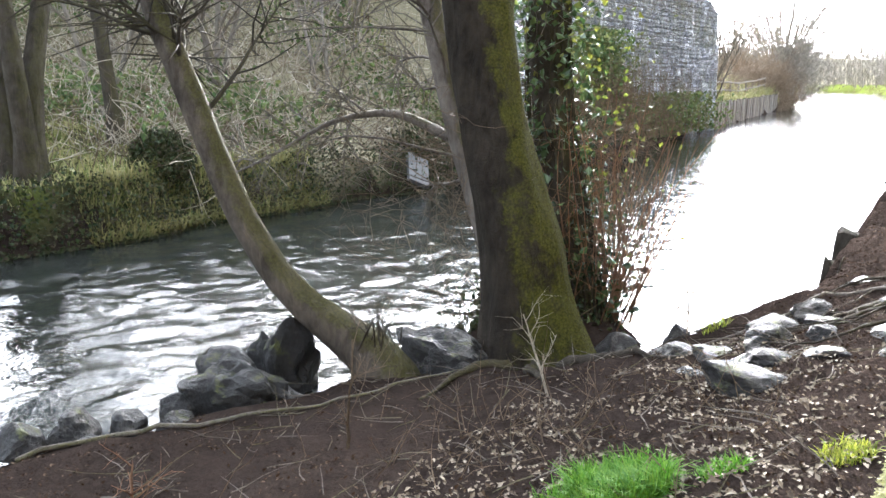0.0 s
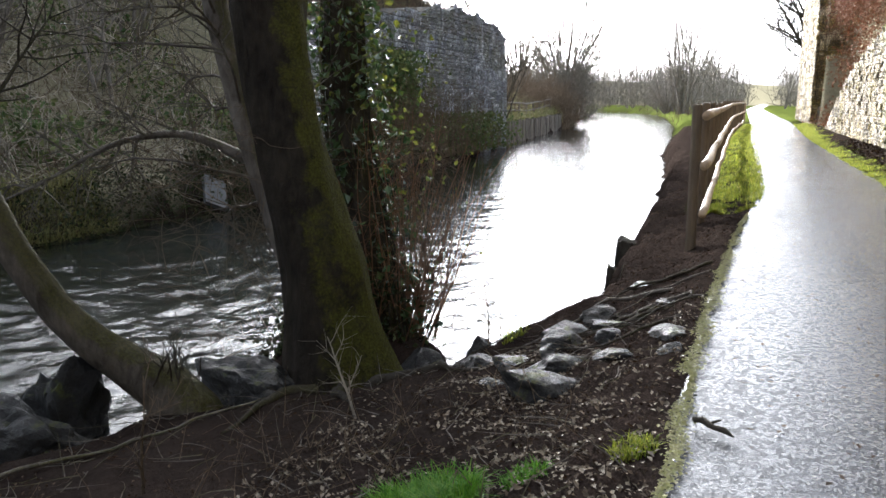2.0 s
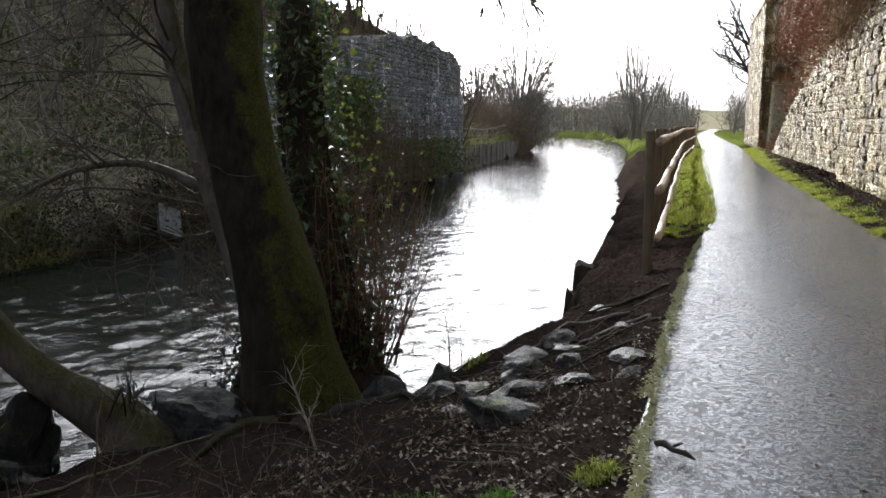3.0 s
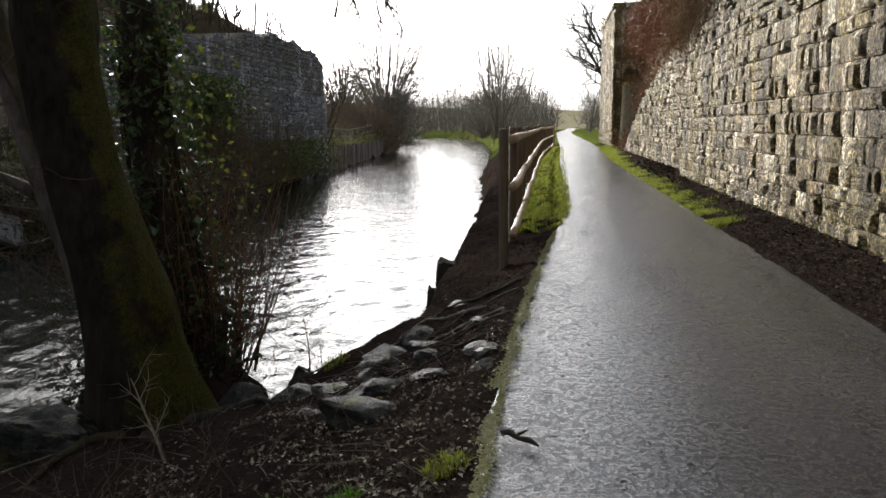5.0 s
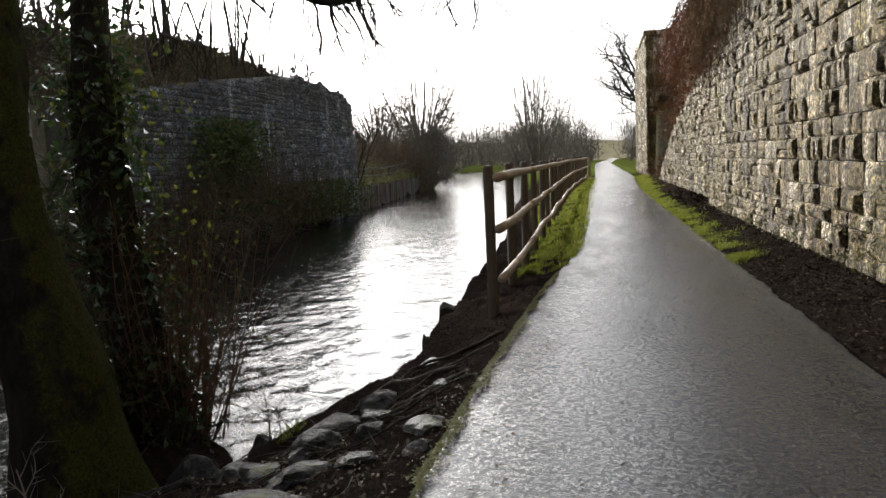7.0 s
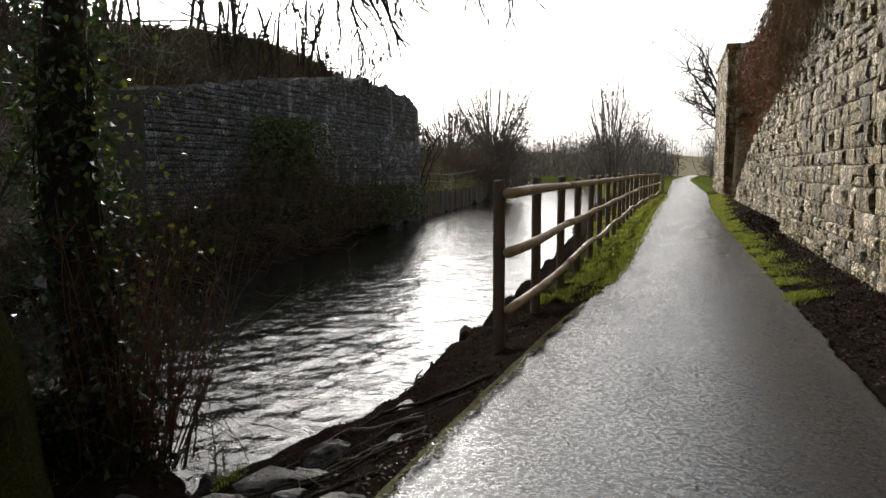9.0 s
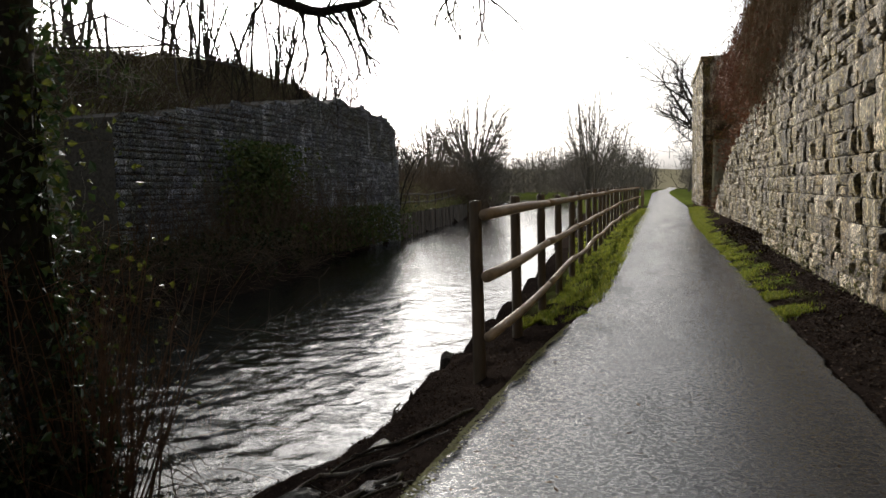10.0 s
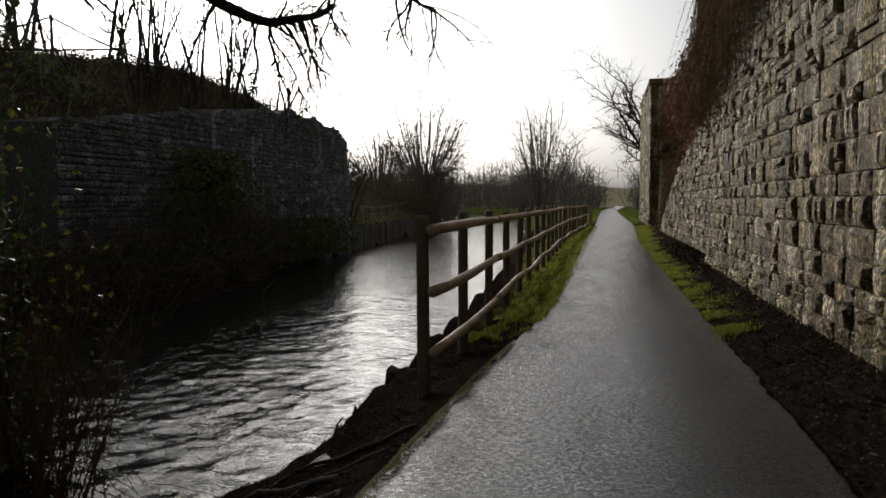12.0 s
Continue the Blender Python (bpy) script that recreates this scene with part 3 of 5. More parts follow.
def wall_blocks(origin, heading, rects, depth, seed, tops=None):
    """One joined mesh of blocks. origin: foot of the face; heading: degrees that turn its outward -x."""
    r = np.random.default_rng(seed)
    shapes, soup = block_shapes(10, seed), Soup()
    c, s = math.cos(radians(heading)), math.sin(radians(heading))
    for a, b, c1, d1 in rects:
        if tops is not None and d1 > tops(0.5 * (a + c1)):
            continue
        v, f = shapes[r.integers(10)]
        p = v * [depth * r.uniform(0.5, 1.25), c1 - a, d1 - b] + [0, a, b]
        q = np.stack([p[:, 0] * c - p[:, 1] * s, p[:, 0] * s + p[:, 1] * c, p[:, 2]], 1) + origin
        soup.add(q, f)
    return soup


def solid(name, lo, hi, mat, parent=None):
    s = Soup()
    s.box(lo, hi)
    return s.done(name, mat, parent)


# right: the tall retaining wall beside the path
WALL_X, WALL_END, WALL_TOP = 3.42, 21.6, 7.4
wall_right = tagged(solid("wall_right", (WALL_X, -14, -0.3), (WALL_X + 1.1, WALL_END - 0.05, WALL_TOP), mortar), "tall rock-faced limestone retaining wall, mossy and stained", "wall", kind="structure")
NEAR_Y0, NEAR_Y1, NEAR_Z = 7.2, 13.0, 4.0
rects = courses(WALL_END + 8, WALL_TOP + 0.2, (0.17, 0.34), (0.22, 0.62), 5, 0.011)
near_rects = [q for q in rects if NEAR_Y0 < q[0] - 8 < NEAR_Y1 and q[1] - 0.2 < NEAR_Z][:300]
rest_rects = [q for q in rects if q not in near_rects]
soup = wall_blocks((WALL_X, -8, -0.2), 0, rest_rects, 0.075, 6)
blocks = soup.done("stone_blocks", stone_rest, wall_right)
tagged(blocks, kind="stuff")
tagged(solid("coping", (WALL_X - 0.12, -14, WALL_TOP), (WALL_X + 1.2, WALL_END, WALL_TOP + 0.22), stone_rest, wall_right), "worn stone coping")
# its end face, turned along the recess
soup = wall_blocks((WALL_X + 1.1, WALL_END - 0.05, -0.2), -90, courses(1.1, WALL_TOP + 0.2, (0.18, 0.32), (0.25, 0.6), 8), 0.07, 8)
tagged(soup.done("end_blocks", stone_rest, wall_right), kind="stuff")

# the raking wing wall in the gap
soup = Soup()
yy = np.linspace(21.6, 43, 30)
zt = np.interp(yy, WING_Y, WING_Z)
for i in range(29):
    soup.add([(3.85, yy[i], -0.2), (4.35, yy[i], -0.2), (4.35, yy[i + 1], -0.2), (3.85, yy[i + 1], -0.2), (3.85, yy[i], zt[i]), (4.35, yy[i], zt[i]), (4.35, yy[i + 1], zt[i + 1]), (3.85, yy[i + 1], zt[i + 1])],
             [(4, 5, 6, 7), (0, 4, 7, 3), (0, 1, 5, 4), (2, 3, 7, 6)])
wing = tagged(soup.done("wall_wing", mortar), "low raking stone wing wall in pale sunlight", "wall", kind="structure")
soup = wall_blocks((3.85, 21.6, -0.2), 0, courses(21.4, 4.4, (0.16, 0.28), (0.25, 0.55), 9), 0.1, 9, lambda y: np.interp(y + 21.6, WING_Y, WING_Z) + 0.25)
tagged(soup.done("wing_blocks", stone_rest, wing), kind="stuff")

# the far pier
pier = tagged(solid("wall_pier", (3.75, 51.3, -0.2), (7.5, 64.2, 8.4), mortar), "far bridge pier of pale squared stone", "pier", kind="structure")
soup = wall_blocks((3.75, 51.3, -0.2), 0, courses(12.9, 8.6, (0.25, 0.4), (0.35, 0.9), 10), 0.09, 10)
tagged(soup.done("pier_blocks", stone_rest, pier), kind="stuff")
soup = wall_blocks((3.75, 51.3, -0.2), 90, [(-c, b, -a, d) for a, b, c, d in courses(3.7, 8.6, (0.25, 0.4), (0.35, 0.9), 11)], 0.09, 11)
tagged(soup.done("pier_face_blocks", stone_rest, pier), kind="stuff")
tagged(solid("cap", (3.6, 51.1, 8.4), (7.6, 64.3, 8.65), stone_rest, pier))

# left: the old bridge abutment across the river
AB_X, AB_Y0, AB_Y1 = -12.5, 20.6, 44.2


def ab_top(y):
    """Height of the abutment's broken top above its foot at WATER - 0.3, y from its near end."""
    return np.interp(y, [0, 3.7, 7.8, 11.9, 15.6, 18.5, 20.7, 22.2, 23.6], [5.15, 5.6, 6.2, 6.7, 7.05, 7.0, 6.9, 6.7, 6.4]) + 0.1 * np.sin(y * 2.1)


soup = Soup()
yy = np.linspace(AB_Y0, AB_Y1, 48)
zt = WATER - 0.3 + ab_top(yy - AB_Y0) - 0.05
for i in range(47):
    a, b = (AB_X - 1.5, yy[i], WATER - 0.3), (AB_X, yy[i + 1], 0)
    soup.add([(a[0], a[1], a[2]), (b[0], a[1], a[2]), (b[0], b[1], a[2]), (a[0], b[1], a[2]), (a[0], a[1], zt[i]), (b[0], a[1], zt[i]), (b[0], b[1], zt[i + 1]), (a[0], b[1], zt[i + 1])],
             [(4, 5, 6, 7), (1, 2, 6, 5)] + ([(0, 1, 5, 4)] if i == 0 else []) + ([(2, 3, 7, 6)] if i == 46 else []))
abutment = tagged(soup.done("wall_abutment", mortar), "ruined bridge abutment of thin grey coursed stone, ivy-hung", "abutment", kind="structure")
soup = wall_blocks((AB_X, AB_Y1, WATER - 0.3), 180, courses(AB_Y1 - AB_Y0, 7.4, (0.13, 0.23), (0.3, 0.85), 12, 0.02), 0.09, 12, lambda y: ab_top(AB_Y1 - AB_Y0 - y) + 0.05)
tagged(soup.done("abutment_blocks", stone_left, abutment, True), kind="stuff")
pilaster_rects = [q for q in courses(6.6, 7.4, (0.15, 0.25), (0.35, 0.95), 13, 0.02) if q[3] < ab_top(AB_Y1 - AB_Y0 - q[0]) - 0.15][:300]

# ---- the post and rail fence ----
fence = empty("fence", (-0.42, 9.25, 0), "round-post timber fence with three pale rails beside the path", "fence")


def post_mesh(height, radius):
    s = Soup()
    s.tube([(0, 0, 0), (0, 0, height * 0.5), (0, 0, height - 0.02), (0, 0, height), (0, 0, height + 0.004)], [radius * 1.04, radius, radius * 0.98, radius * 0.86, 0.001], 10)
    return s


def fence_x(y):
    return path_middle(y) - 1.64


first = post_mesh(1.95, 0.056).done("post", timber_post, fence)
post_ys = [9.25 + 2.02 * i for i in range(22)]
r = np.random.default_rng(14)
for i, y in enumerate(post_ys):
    ob = first if i == 0 else first.copy()
    if i:
        scene.collection.objects.link(ob)
    ob.matrix_basis = Matrix.Translation((-fence.location.x, -fence.location.y, 0)) @ pose(fence_x(y), y, -0.55 + (0 if i == 0 else r.uniform(-0.04, 0.02)), r.uniform(-1, 1), r.uniform(-1, 1), r.uniform(0, 360))
for h, rad in ((1.28, 0.05), (0.75, 0.05), (0.2, 0.045)):
    for i in range(0, 21, 2):
        y0, y1 = post_ys[i] - (0.1 if i == 0 else 0.0), post_ys[min(i + 2, 21)] - 0.01
        t = np.linspace(0, 1, 9)
        y = y0 + (y1 - y0) * t
        wob = r.uniform(-0.02, 0.02) * np.sin(t * np.pi) + (0.03 * np.sin(y * 0.9) if h < 0.3 else 0)
        pts = np.stack([fence_x(y) + 0.095 + 0.01 * np.sin(y * 1.3 + h * 9) - fence.location.x, y - fence.location.y, h + wob], 1)
        s = Soup()
        rr = rad * (1 + 0.06 * np.sin(t * 5 + i))
        pts = np.concatenate([pts[:1] - [[0, 0.006, 0]], pts, pts[-1:] + [[0, 0.006, 0]]])
        s.tube(pts, np.concatenate([[0.001], rr, [0.001]]), 10)
        s.done("rail", timber_rail, fence, True)

# ---- timber piles along the far bank ----
piles = empty("timber_revetment", (-12.7, 44.6, WATER), "row of weathered upright timber piles holding the bank", "revetment")
s = Soup()
s.box((-0.1, -0.085, -0.4), (0.1, 0.085, 1.28))
first = s.done("pile", timber_pile, piles)
n = 84
for i in range(n):
    ob = first if i == 0 else first.copy()
    if i:
        scene.collection.objects.link(ob)
    t = i / (n - 1)
    y = 44.5 + 28 * t
    ob.matrix_basis = pose(0.12 - 2.65 * t + r.uniform(-0.04, 0.04), y - 44.6, r.uniform(-0.08, 0.08) + 0.05, r.uniform(-2, 2), r.uniform(-2, 2), r.uniform(-8, 8)) @ Matrix.Diagonal((r.uniform(0.7, 1.1), 1, 1, 1))


# ---- trees ----
def limb(rng, start, way, length, radius, bend=0.25, droop=0.0, n=7, tip=0.25):
    """A crooked tapering polyline."""
    pts, d = [np.array(start, float)], np.array(way, float)
    d /= np.linalg.norm(d)
    for i in range(n - 1):
        d = d + rng.normal(size=3) * bend * 0.4 + np.array([0, 0, -droop])
        d /= np.linalg.norm(d)
        pts.append(pts[-1] + d * length / (n - 1))
    return np.array(pts), radius * np.linspace(1, tip, n)


def sprout(rng, soup, pts, radii, count, length, radius, levels, spread=0.9, droop=0.0, upward=0.3, lo=0.3, sides=4, bend=0.3):
    """Side branches along a limb, with their own twigs."""
    ends = []
    for _ in range(count):
        t = rng.uniform(lo, 1.0) * (len(pts) - 1)
        i = min(int(t), len(pts) - 2)
        p = pts[i] + (pts[i + 1] - pts[i]) * (t - i)
        way = pts[i + 1] - pts[i]
        way = way / (np.linalg.norm(way) + 1e-9)
        side = rng.normal(size=3)
        side -= way * (side @ way)
        side /= np.linalg.norm(side) + 1e-9
        d = way * (1 - spread * 0.5) + side * spread + np.array([0, 0, upward])
        l = length * rng.uniform(0.5, 1.2)
        q, rr = limb(rng, p, d, l, min(radius, radii[i] * 0.8), bend, droop, 5 if levels < 2 else 6)
        soup.tube(q, rr, sides if levels > 1 else 3)
        ends.append(q)
        if levels > 1:
            ends += sprout(rng, soup, q, rr, max(2, int(count * 0.75)), length * 0.5, radius * 0.5, levels - 1, spread, droop, upward * 0.6, 0.25, sides, bend)
    return ends


def trunk_tube(pts, radii, sides, seed, lumps=0.08, flare=True, steps=10):
    """A smooth trunk along control points with bumps, ribs and spreading roots."""
    pts, radii = np.asarray(pts, float), np.asarray(radii, float)
    t = np.linspace(0, len(pts) - 1, steps * (len(pts) - 1) + 1)
    path3 = np.stack([np.interp(t, np.arange(len(pts)), pts[:, i]) for i in range(3)], 1)
    for _ in range(6):
        path3[1:-1] = 0.25 * path3[:-2] + 0.5 * path3[1:-1] + 0.25 * path3[2:]
    rr = np.interp(t, np.arange(len(pts)), radii)
    s = Soup()
    s.tube(path3, rr, sides)
    v = s.v[0].reshape(len(path3), sides, 3)
    ang = np.arange(sides) * 2 * np.pi / sides
    h = np.linalg.norm(path3 - path3[0], axis=1)
    off = v - path3[:, None]
    k = 1 + lumps * (np.sin(ang * 3 + seed)[None] * np.cos(h * 1.9 + seed)[:, None] + 0.6 * np.sin(ang * 5 + h[:, None] * 2.7 + seed) + 0.35 * np.sin(ang * 9 - h[:, None] * 5 + seed * 2))
    if flare:
        root = np.exp(-h / 0.3)[:, None]
        k = k + root * (0.25 + 0.4 * np.clip(np.sin(ang * 4 + seed), -0.3, 1))
    s.v[0] = (path3[:, None] + off * k[..., None]).reshape(-1, 3)
    return s, path3, rr


def curve_points(pts, n):
    pts = np.asarray(pts, float)
    t = np.linspace(0, len(pts) - 1, n)
    out = np.stack([np.interp(t, np.arange(len(pts)), pts[:, i]) for i in range(3)], 1)
    for _ in range(2):
        out[1:-1] = 0.25 * out[:-2] + 0.5 * out[1:-1] + 0.25 * out[2:]
    return out


rng = np.random.default_rng(77)

# the big mossy tree on the bank
big = empty("mossy_tree", (-3.14, 6.05, -1.0), "stout leaning tree with moss-streaked bark on the river bank", "tree")
base = np.array(big.location)
BIG = np.array([(-3.1, 6.03, -1.2), (-3.17, 6.05, -0.8), (-3.25, 6.09, -0.38), (-3.3, 6.1, 0.0), (-3.44, 6.14, 0.42), (-3.58, 6.19, 0.8), (-3.71, 6.25, 1.25), (-3.83, 6.32, 1.75), (-3.93, 6.38, 2.2), (-4.05, 6.5, 3.4), (-3.8, 6.8, 5.2), (-3.9, 7.0, 7.0)])
s, p3, rr = trunk_tube(BIG - base, [0.46, 0.44, 0.39, 0.36, 0.33, 0.305, 0.285, 0.295, 0.33, 0.28, 0.2, 0.1], 28, 1.3, 0.07)
s.done("trunk", bark_moss, big, True)
s = Soup()
# crown above the view, made dense to darken the water's reflection
for k_ in range(15):
    t = 0.76 + 0.015 * k_
    i = int(t * (len(p3) - 1))
    q, r2 = limb(rng, p3[i], rng.normal(size=3) * [1, 1, 0.3] + [0, 0, 0.7], 4.0, 0.09, 0.3, 0, 8)
    s.tube(q, r2, 5)
    sprout(rng, s, q, r2, 11, 1.6, 0.03, 2, upward=0.25)
s.done("crown", bark_grey, big, True)

# the pale second stem behind it
pale = empty("slender_tree", (-3.4, 6.5, -1.05), "slender grey stem leaning behind the mossy tree", "tree")
base = np.array(pale.location)
P2 = np.array([(-3.4, 6.5, -1.2), (-3.75, 6.65, -0.6), (-4.1, 6.8, 0.05), (-4.38, 6.88, 0.68), (-4.68, 6.95, 1.46), (-4.93, 7.02, 2.29), (-5.2, 7.2, 3.6), (-5.3, 7.5, 5.2)])
s, p3, rr = trunk_tube(P2 - base, [0.15, 0.13, 0.12, 0.115, 0.11, 0.11, 0.08, 0.03], 14, 2.1)
s.done("trunk", bark_grey, pale, True)
s = Soup()
q = curve_points(np.array([(-4.6, 6.95, 0.85), (-4.91, 7.03, 0.95), (-5.26, 6.91, 1.1), (-5.58, 6.76, 1.07), (-5.95, 6.58, 0.99), (-6.45, 6.28, 0.62), (-6.86, 6.05, 0.42)]) - base, 16)
s.tube(q, np.linspace(0.06, 0.012, 16), 6)
sprout(rng, s, q, np.linspace(0.06, 0.012, 16), 16, 0.9, 0.014, 2, upward=0.1, droop=0.05)
sprout(rng, s, p3, rr, 26, 1.9, 0.018, 2, upward=0.05, droop=0.05, lo=0.3, bend=0.45)
s.done("crown", bark_grey, pale, True)

# the ivy-clad tree
ivy = empty("ivy_tree", (-3.4, 7.6, -1.0), "dark tree wrapped in glossy green ivy", "tree")
base = np.array(ivy.location)
IV = np.array([(-3.36, 7.6, -1.2), (-3.4, 7.61, -0.83), (-3.62, 7.67, -0.01), (-3.84, 7.75, 0.87), (-3.97, 7.87, 1.75), (-4.04, 8.0, 2.63), (-4.2, 8.3, 4.2), (-4.1, 8.8, 6.2), (-4.0, 9.2, 8.0)])
s, p3, rr = trunk_tube(IV - base, [0.25, 0.22, 0.2, 0.2, 0.19, 0.18, 0.15, 0.1, 0.04], 16, 0.4)
s.done("trunk", bark_dark, ivy, True)
s = Soup()
LIMB = np.array([(-4.15, 8.4, 4.6), (-4.2, 9.8, 4.7), (-3.86, 11.0, 4.3), (-3.41, 11.2, 3.86), (-3.02, 11.27, 3.69), (-2.7, 11.32, 3.55), (-2.44, 11.38, 3.66), (-2.18, 11.43, 3.64), (-1.98, 11.48, 3.8)])
q = curve_points(LIMB - base, 20)
r2 = np.linspace(0.1, 0.03, 20)
s.tube(q, r2, 7)
sprout(rng, s, q, r2, 14, 0.95, 0.022, 2, upward=-0.5, droop=0.14, lo=0.4, bend=0.45)
sprout(rng, s, q, r2, 26, 1.1, 0.009, 2, upward=-0.5, droop=0.2, lo=0.35, bend=0.35)
q = curve_points(np.array([(-4.1, 8.8, 6.0), (-3.4, 10.0, 6.4), (-2.4, 10.9, 5.8), (-1.75, 11.3, 4.8), (-1.2, 11.48, 3.85), (-0.78, 11.56, 3.7)]) - base, 16)
s.tube(q, np.linspace(0.05, 0.008, 16), 5)
sprout(rng, s, q, np.linspace(0.07, 0.012, 16), 8, 0.9, 0.018, 2, upward=-0.4, droop=0.12, lo=0.5, bend=0.45)
sprout(rng, s, q, np.linspace(0.07, 0.012, 16), 12, 1.0, 0.008, 2, upward=-0.4, droop=0.2, lo=0.45, bend=0.35)
for k_ in range(7):
    i = int((0.8 + 0.025 * k_) * (len(p3) - 1))
    q, r2 = limb(rng, p3[i], rng.normal(size=3) * [1, 1, 0.3] + [0, 0.2, 0.5], 3.0, 0.07, 0.3, 0.02, 8)
    s.tube(q, r2, 5)
    sprout(rng, s, q, r2, 8, 1.3, 0.02, 2, upward=0.1, droop=0.04)
s.done("crown", bark_dark, ivy, True)
s = Soup()
for _ in range(26):     # ivy stems
    a0, tw = rng.uniform(0, 6.28), rng.uniform(-0.5, 0.5)
    h = np.linspace(0, 0.62, 14)
    idx = (h * (len(p3) - 1)).astype(int)
    off = 1.08 + 0.25 * rng.random()
    q = p3[idx] + np.stack([np.cos(a0 + tw * h * 6), np.sin(a0 + tw * h * 6), 0 * h], 1) * (rr[idx] * off)[:, None] + rng.normal(size=(14, 3)) * 0.012
    s.tube(q, np.linspace(0.018, 0.006, 14), 4)
s.done("ivy_growth", bark_dark, ivy, True)
s = Soup()
n = 1700
idx = (rng.beta(1.6, 1.4, n) * 0.75 * (len(p3) - 1)).astype(int)
ang = rng.uniform(0, 6.28, n)
off = rr[idx] + 0.04 + np.abs(rng.normal(size=n)) * 0.16
s.leaves(p3[idx] + np.stack([np.cos(ang) * off, np.sin(ang) * off, rng.normal(size=n) * 0.06], 1), 0.065, rng, down=0.5)
q = np.array([-0.35, 0.25, 2.9]) + rng.normal(size=(260, 3)) * [0.35, 0.35, 0.55]
s2 = Soup()
s2.leaves(q, 0.055, rng)
s2.leaves(np.array([0.1, 0.5, 1.6]) + rng.normal(size=(80, 3)) * [0.3, 0.3, 0.5], 0.05, rng)
s2.done("young_foliage", leaf_yellow, ivy)
# unseen leafy canopy overhead, added so the near water mirrors something dark
top = p3[-1] * 0.5 + p3[int(0.6 * len(p3))] * 0.5
n = 5200
v = rng.normal(size=(n, 3))
v = v / np.linalg.norm(v, axis=1, keepdims=True) * rng.uniform(0.5, 1.0, (n, 1)) * [1.7, 1.7, 2.4]
s.leaves((top + [0, 0, 1.6] + v)[v[:, 2] > -1.6], 0.1, rng, down=0.4)
s.done("ivy_foliage", leaf_ivy, ivy)

# the curved leaning tree
lean = empty("leaning_tree", (-4.22, 5.1, -1.0), "thin curved tree leaning out over the water", "tree")
base = np.array(lean.location)
LE = np.array([(-3.92, 5.2, -1.5), (-4.02, 5.16, -1.12), (-4.2, 5.1, -0.86), (-4.44, 4.99, -0.68), (-4.69, 4.88, -0.48), (-4.94, 4.77, -0.2), (-5.24, 4.69, 0.27), (-5.5, 4.65, 0.8), (-5.78, 4.62, 1.4), (-6.07, 4.58, 2.02), (-6.3, 4.6, 2.7), (-6.5, 4.8, 4.0), (-6.4, 5.2, 5.4)])
s, p3, rr = trunk_tube(LE - base, [0.3, 0.26, 0.21, 0.17, 0.145, 0.13, 0.125, 0.12, 0.115, 0.11, 0.1, 0.07, 0.03], 16, 3.1, 0.05)
s.done("trunk", bark_pale, lean, True)
s = Soup()
sprout(rng, s, p3, rr, 22, 1.5, 0.025, 2, upward=0.2, lo=0.62)
for _ in range(18):
    q, r2 = limb(rng, (0.12 + rng.normal() * 0.12, -0.05 + rng.normal() * 0.1, 0.25), (rng.normal() * 0.35, rng.normal() * 0.35, 1), rng.uniform(0.3, 0.7), 0.008, 0.4)
    s.tube(q, r2, 4)
s.done("crown", bark_dark, lean, True)


# ---- the bank: boulders, roots, leaf litter, grass ----
def on_ground(x, y, lift=0.0):
    return np.stack([x, y, ground_z(x, y) + lift], -1)


def boulder(at, size, seed, label="wet grey limestone boulder half sunk in mud", name="boulder", group="boulders on the bank", sink=0.35, turn=0.0, craggy=1.0):
    """A blocky weathered rock: a subdivided ball cut by random planes, then roughened."""
    r = np.random.default_rng(seed)
    bm = bmesh.new()
    bmesh.ops.create_icosphere(bm, subdivisions=4 if craggy > 1 else 3, radius=1.0)
    planes = [(Vector(r.normal(size=3)).normalized(), r.uniform(0.55, 0.85)) for _ in range(14)]
    for v in bm.verts:
        p = v.co.copy()
        for nrm, d in planes:
            over = p.dot(nrm) - d
            if over > 0:
                p -= nrm * over
        p += p.normalized() * craggy * (0.14 * noise.noise(p * 1.7 + Vector((seed, 0, 0))) + 0.09 * noise.noise(p * 4.5 + Vector((0, seed, 0))) + 0.04 * noise.noise(p * 11 + Vector((0, 0, seed))))
        v.co = (p.x * size[0], p.y * size[1], p.z * size[2])
    me = bpy.data.meshes.new(name)
    bm.to_mesh(me)
    bm.free()
    me.materials.append(boulder_mat)
    ob = new(name, me)
    z = float(ground_z(at[0], at[1])) + size[2] * (0.4 - sink) if len(at) == 2 else at[2]
    ob.matrix_world = pose(at[0], at[1], z, r.uniform(-11, 11), r.uniform(-11, 11), turn or r.uniform(0, 360))
    return tagged(ob, label, "rock", group)


boulder((-0.98, 4.5), (0.34, 0.2, 0.12), 1, "long limestone boulder half sunk in mud, wet sheen coloured on top", turn=15)
boulder((-0.82, 6.15), (0.27, 0.18, 0.11), 2, "pale flat-topped boulder beside tree roots")
rock_spots = [(-1.02, 5.05, 0.24), (-1.05, 5.6, 0.28), (-1.42, 5.45, 0.22), (-0.62, 4.95, 0.15), (-1.35, 4.75, 0.18), (-0.78, 5.7, 0.17), (-1.2, 6.25, 0.24), (-0.32, 5.35, 0.2),
              (-1.7, 5.7, 0.24), (-1.95, 6.2, 0.2), (-0.95, 6.75, 0.22), (-0.45, 6.6, 0.14), (-0.3, 4.9, 0.11), (-0.75, 7.6, 0.16)]
r = np.random.default_rng(50)
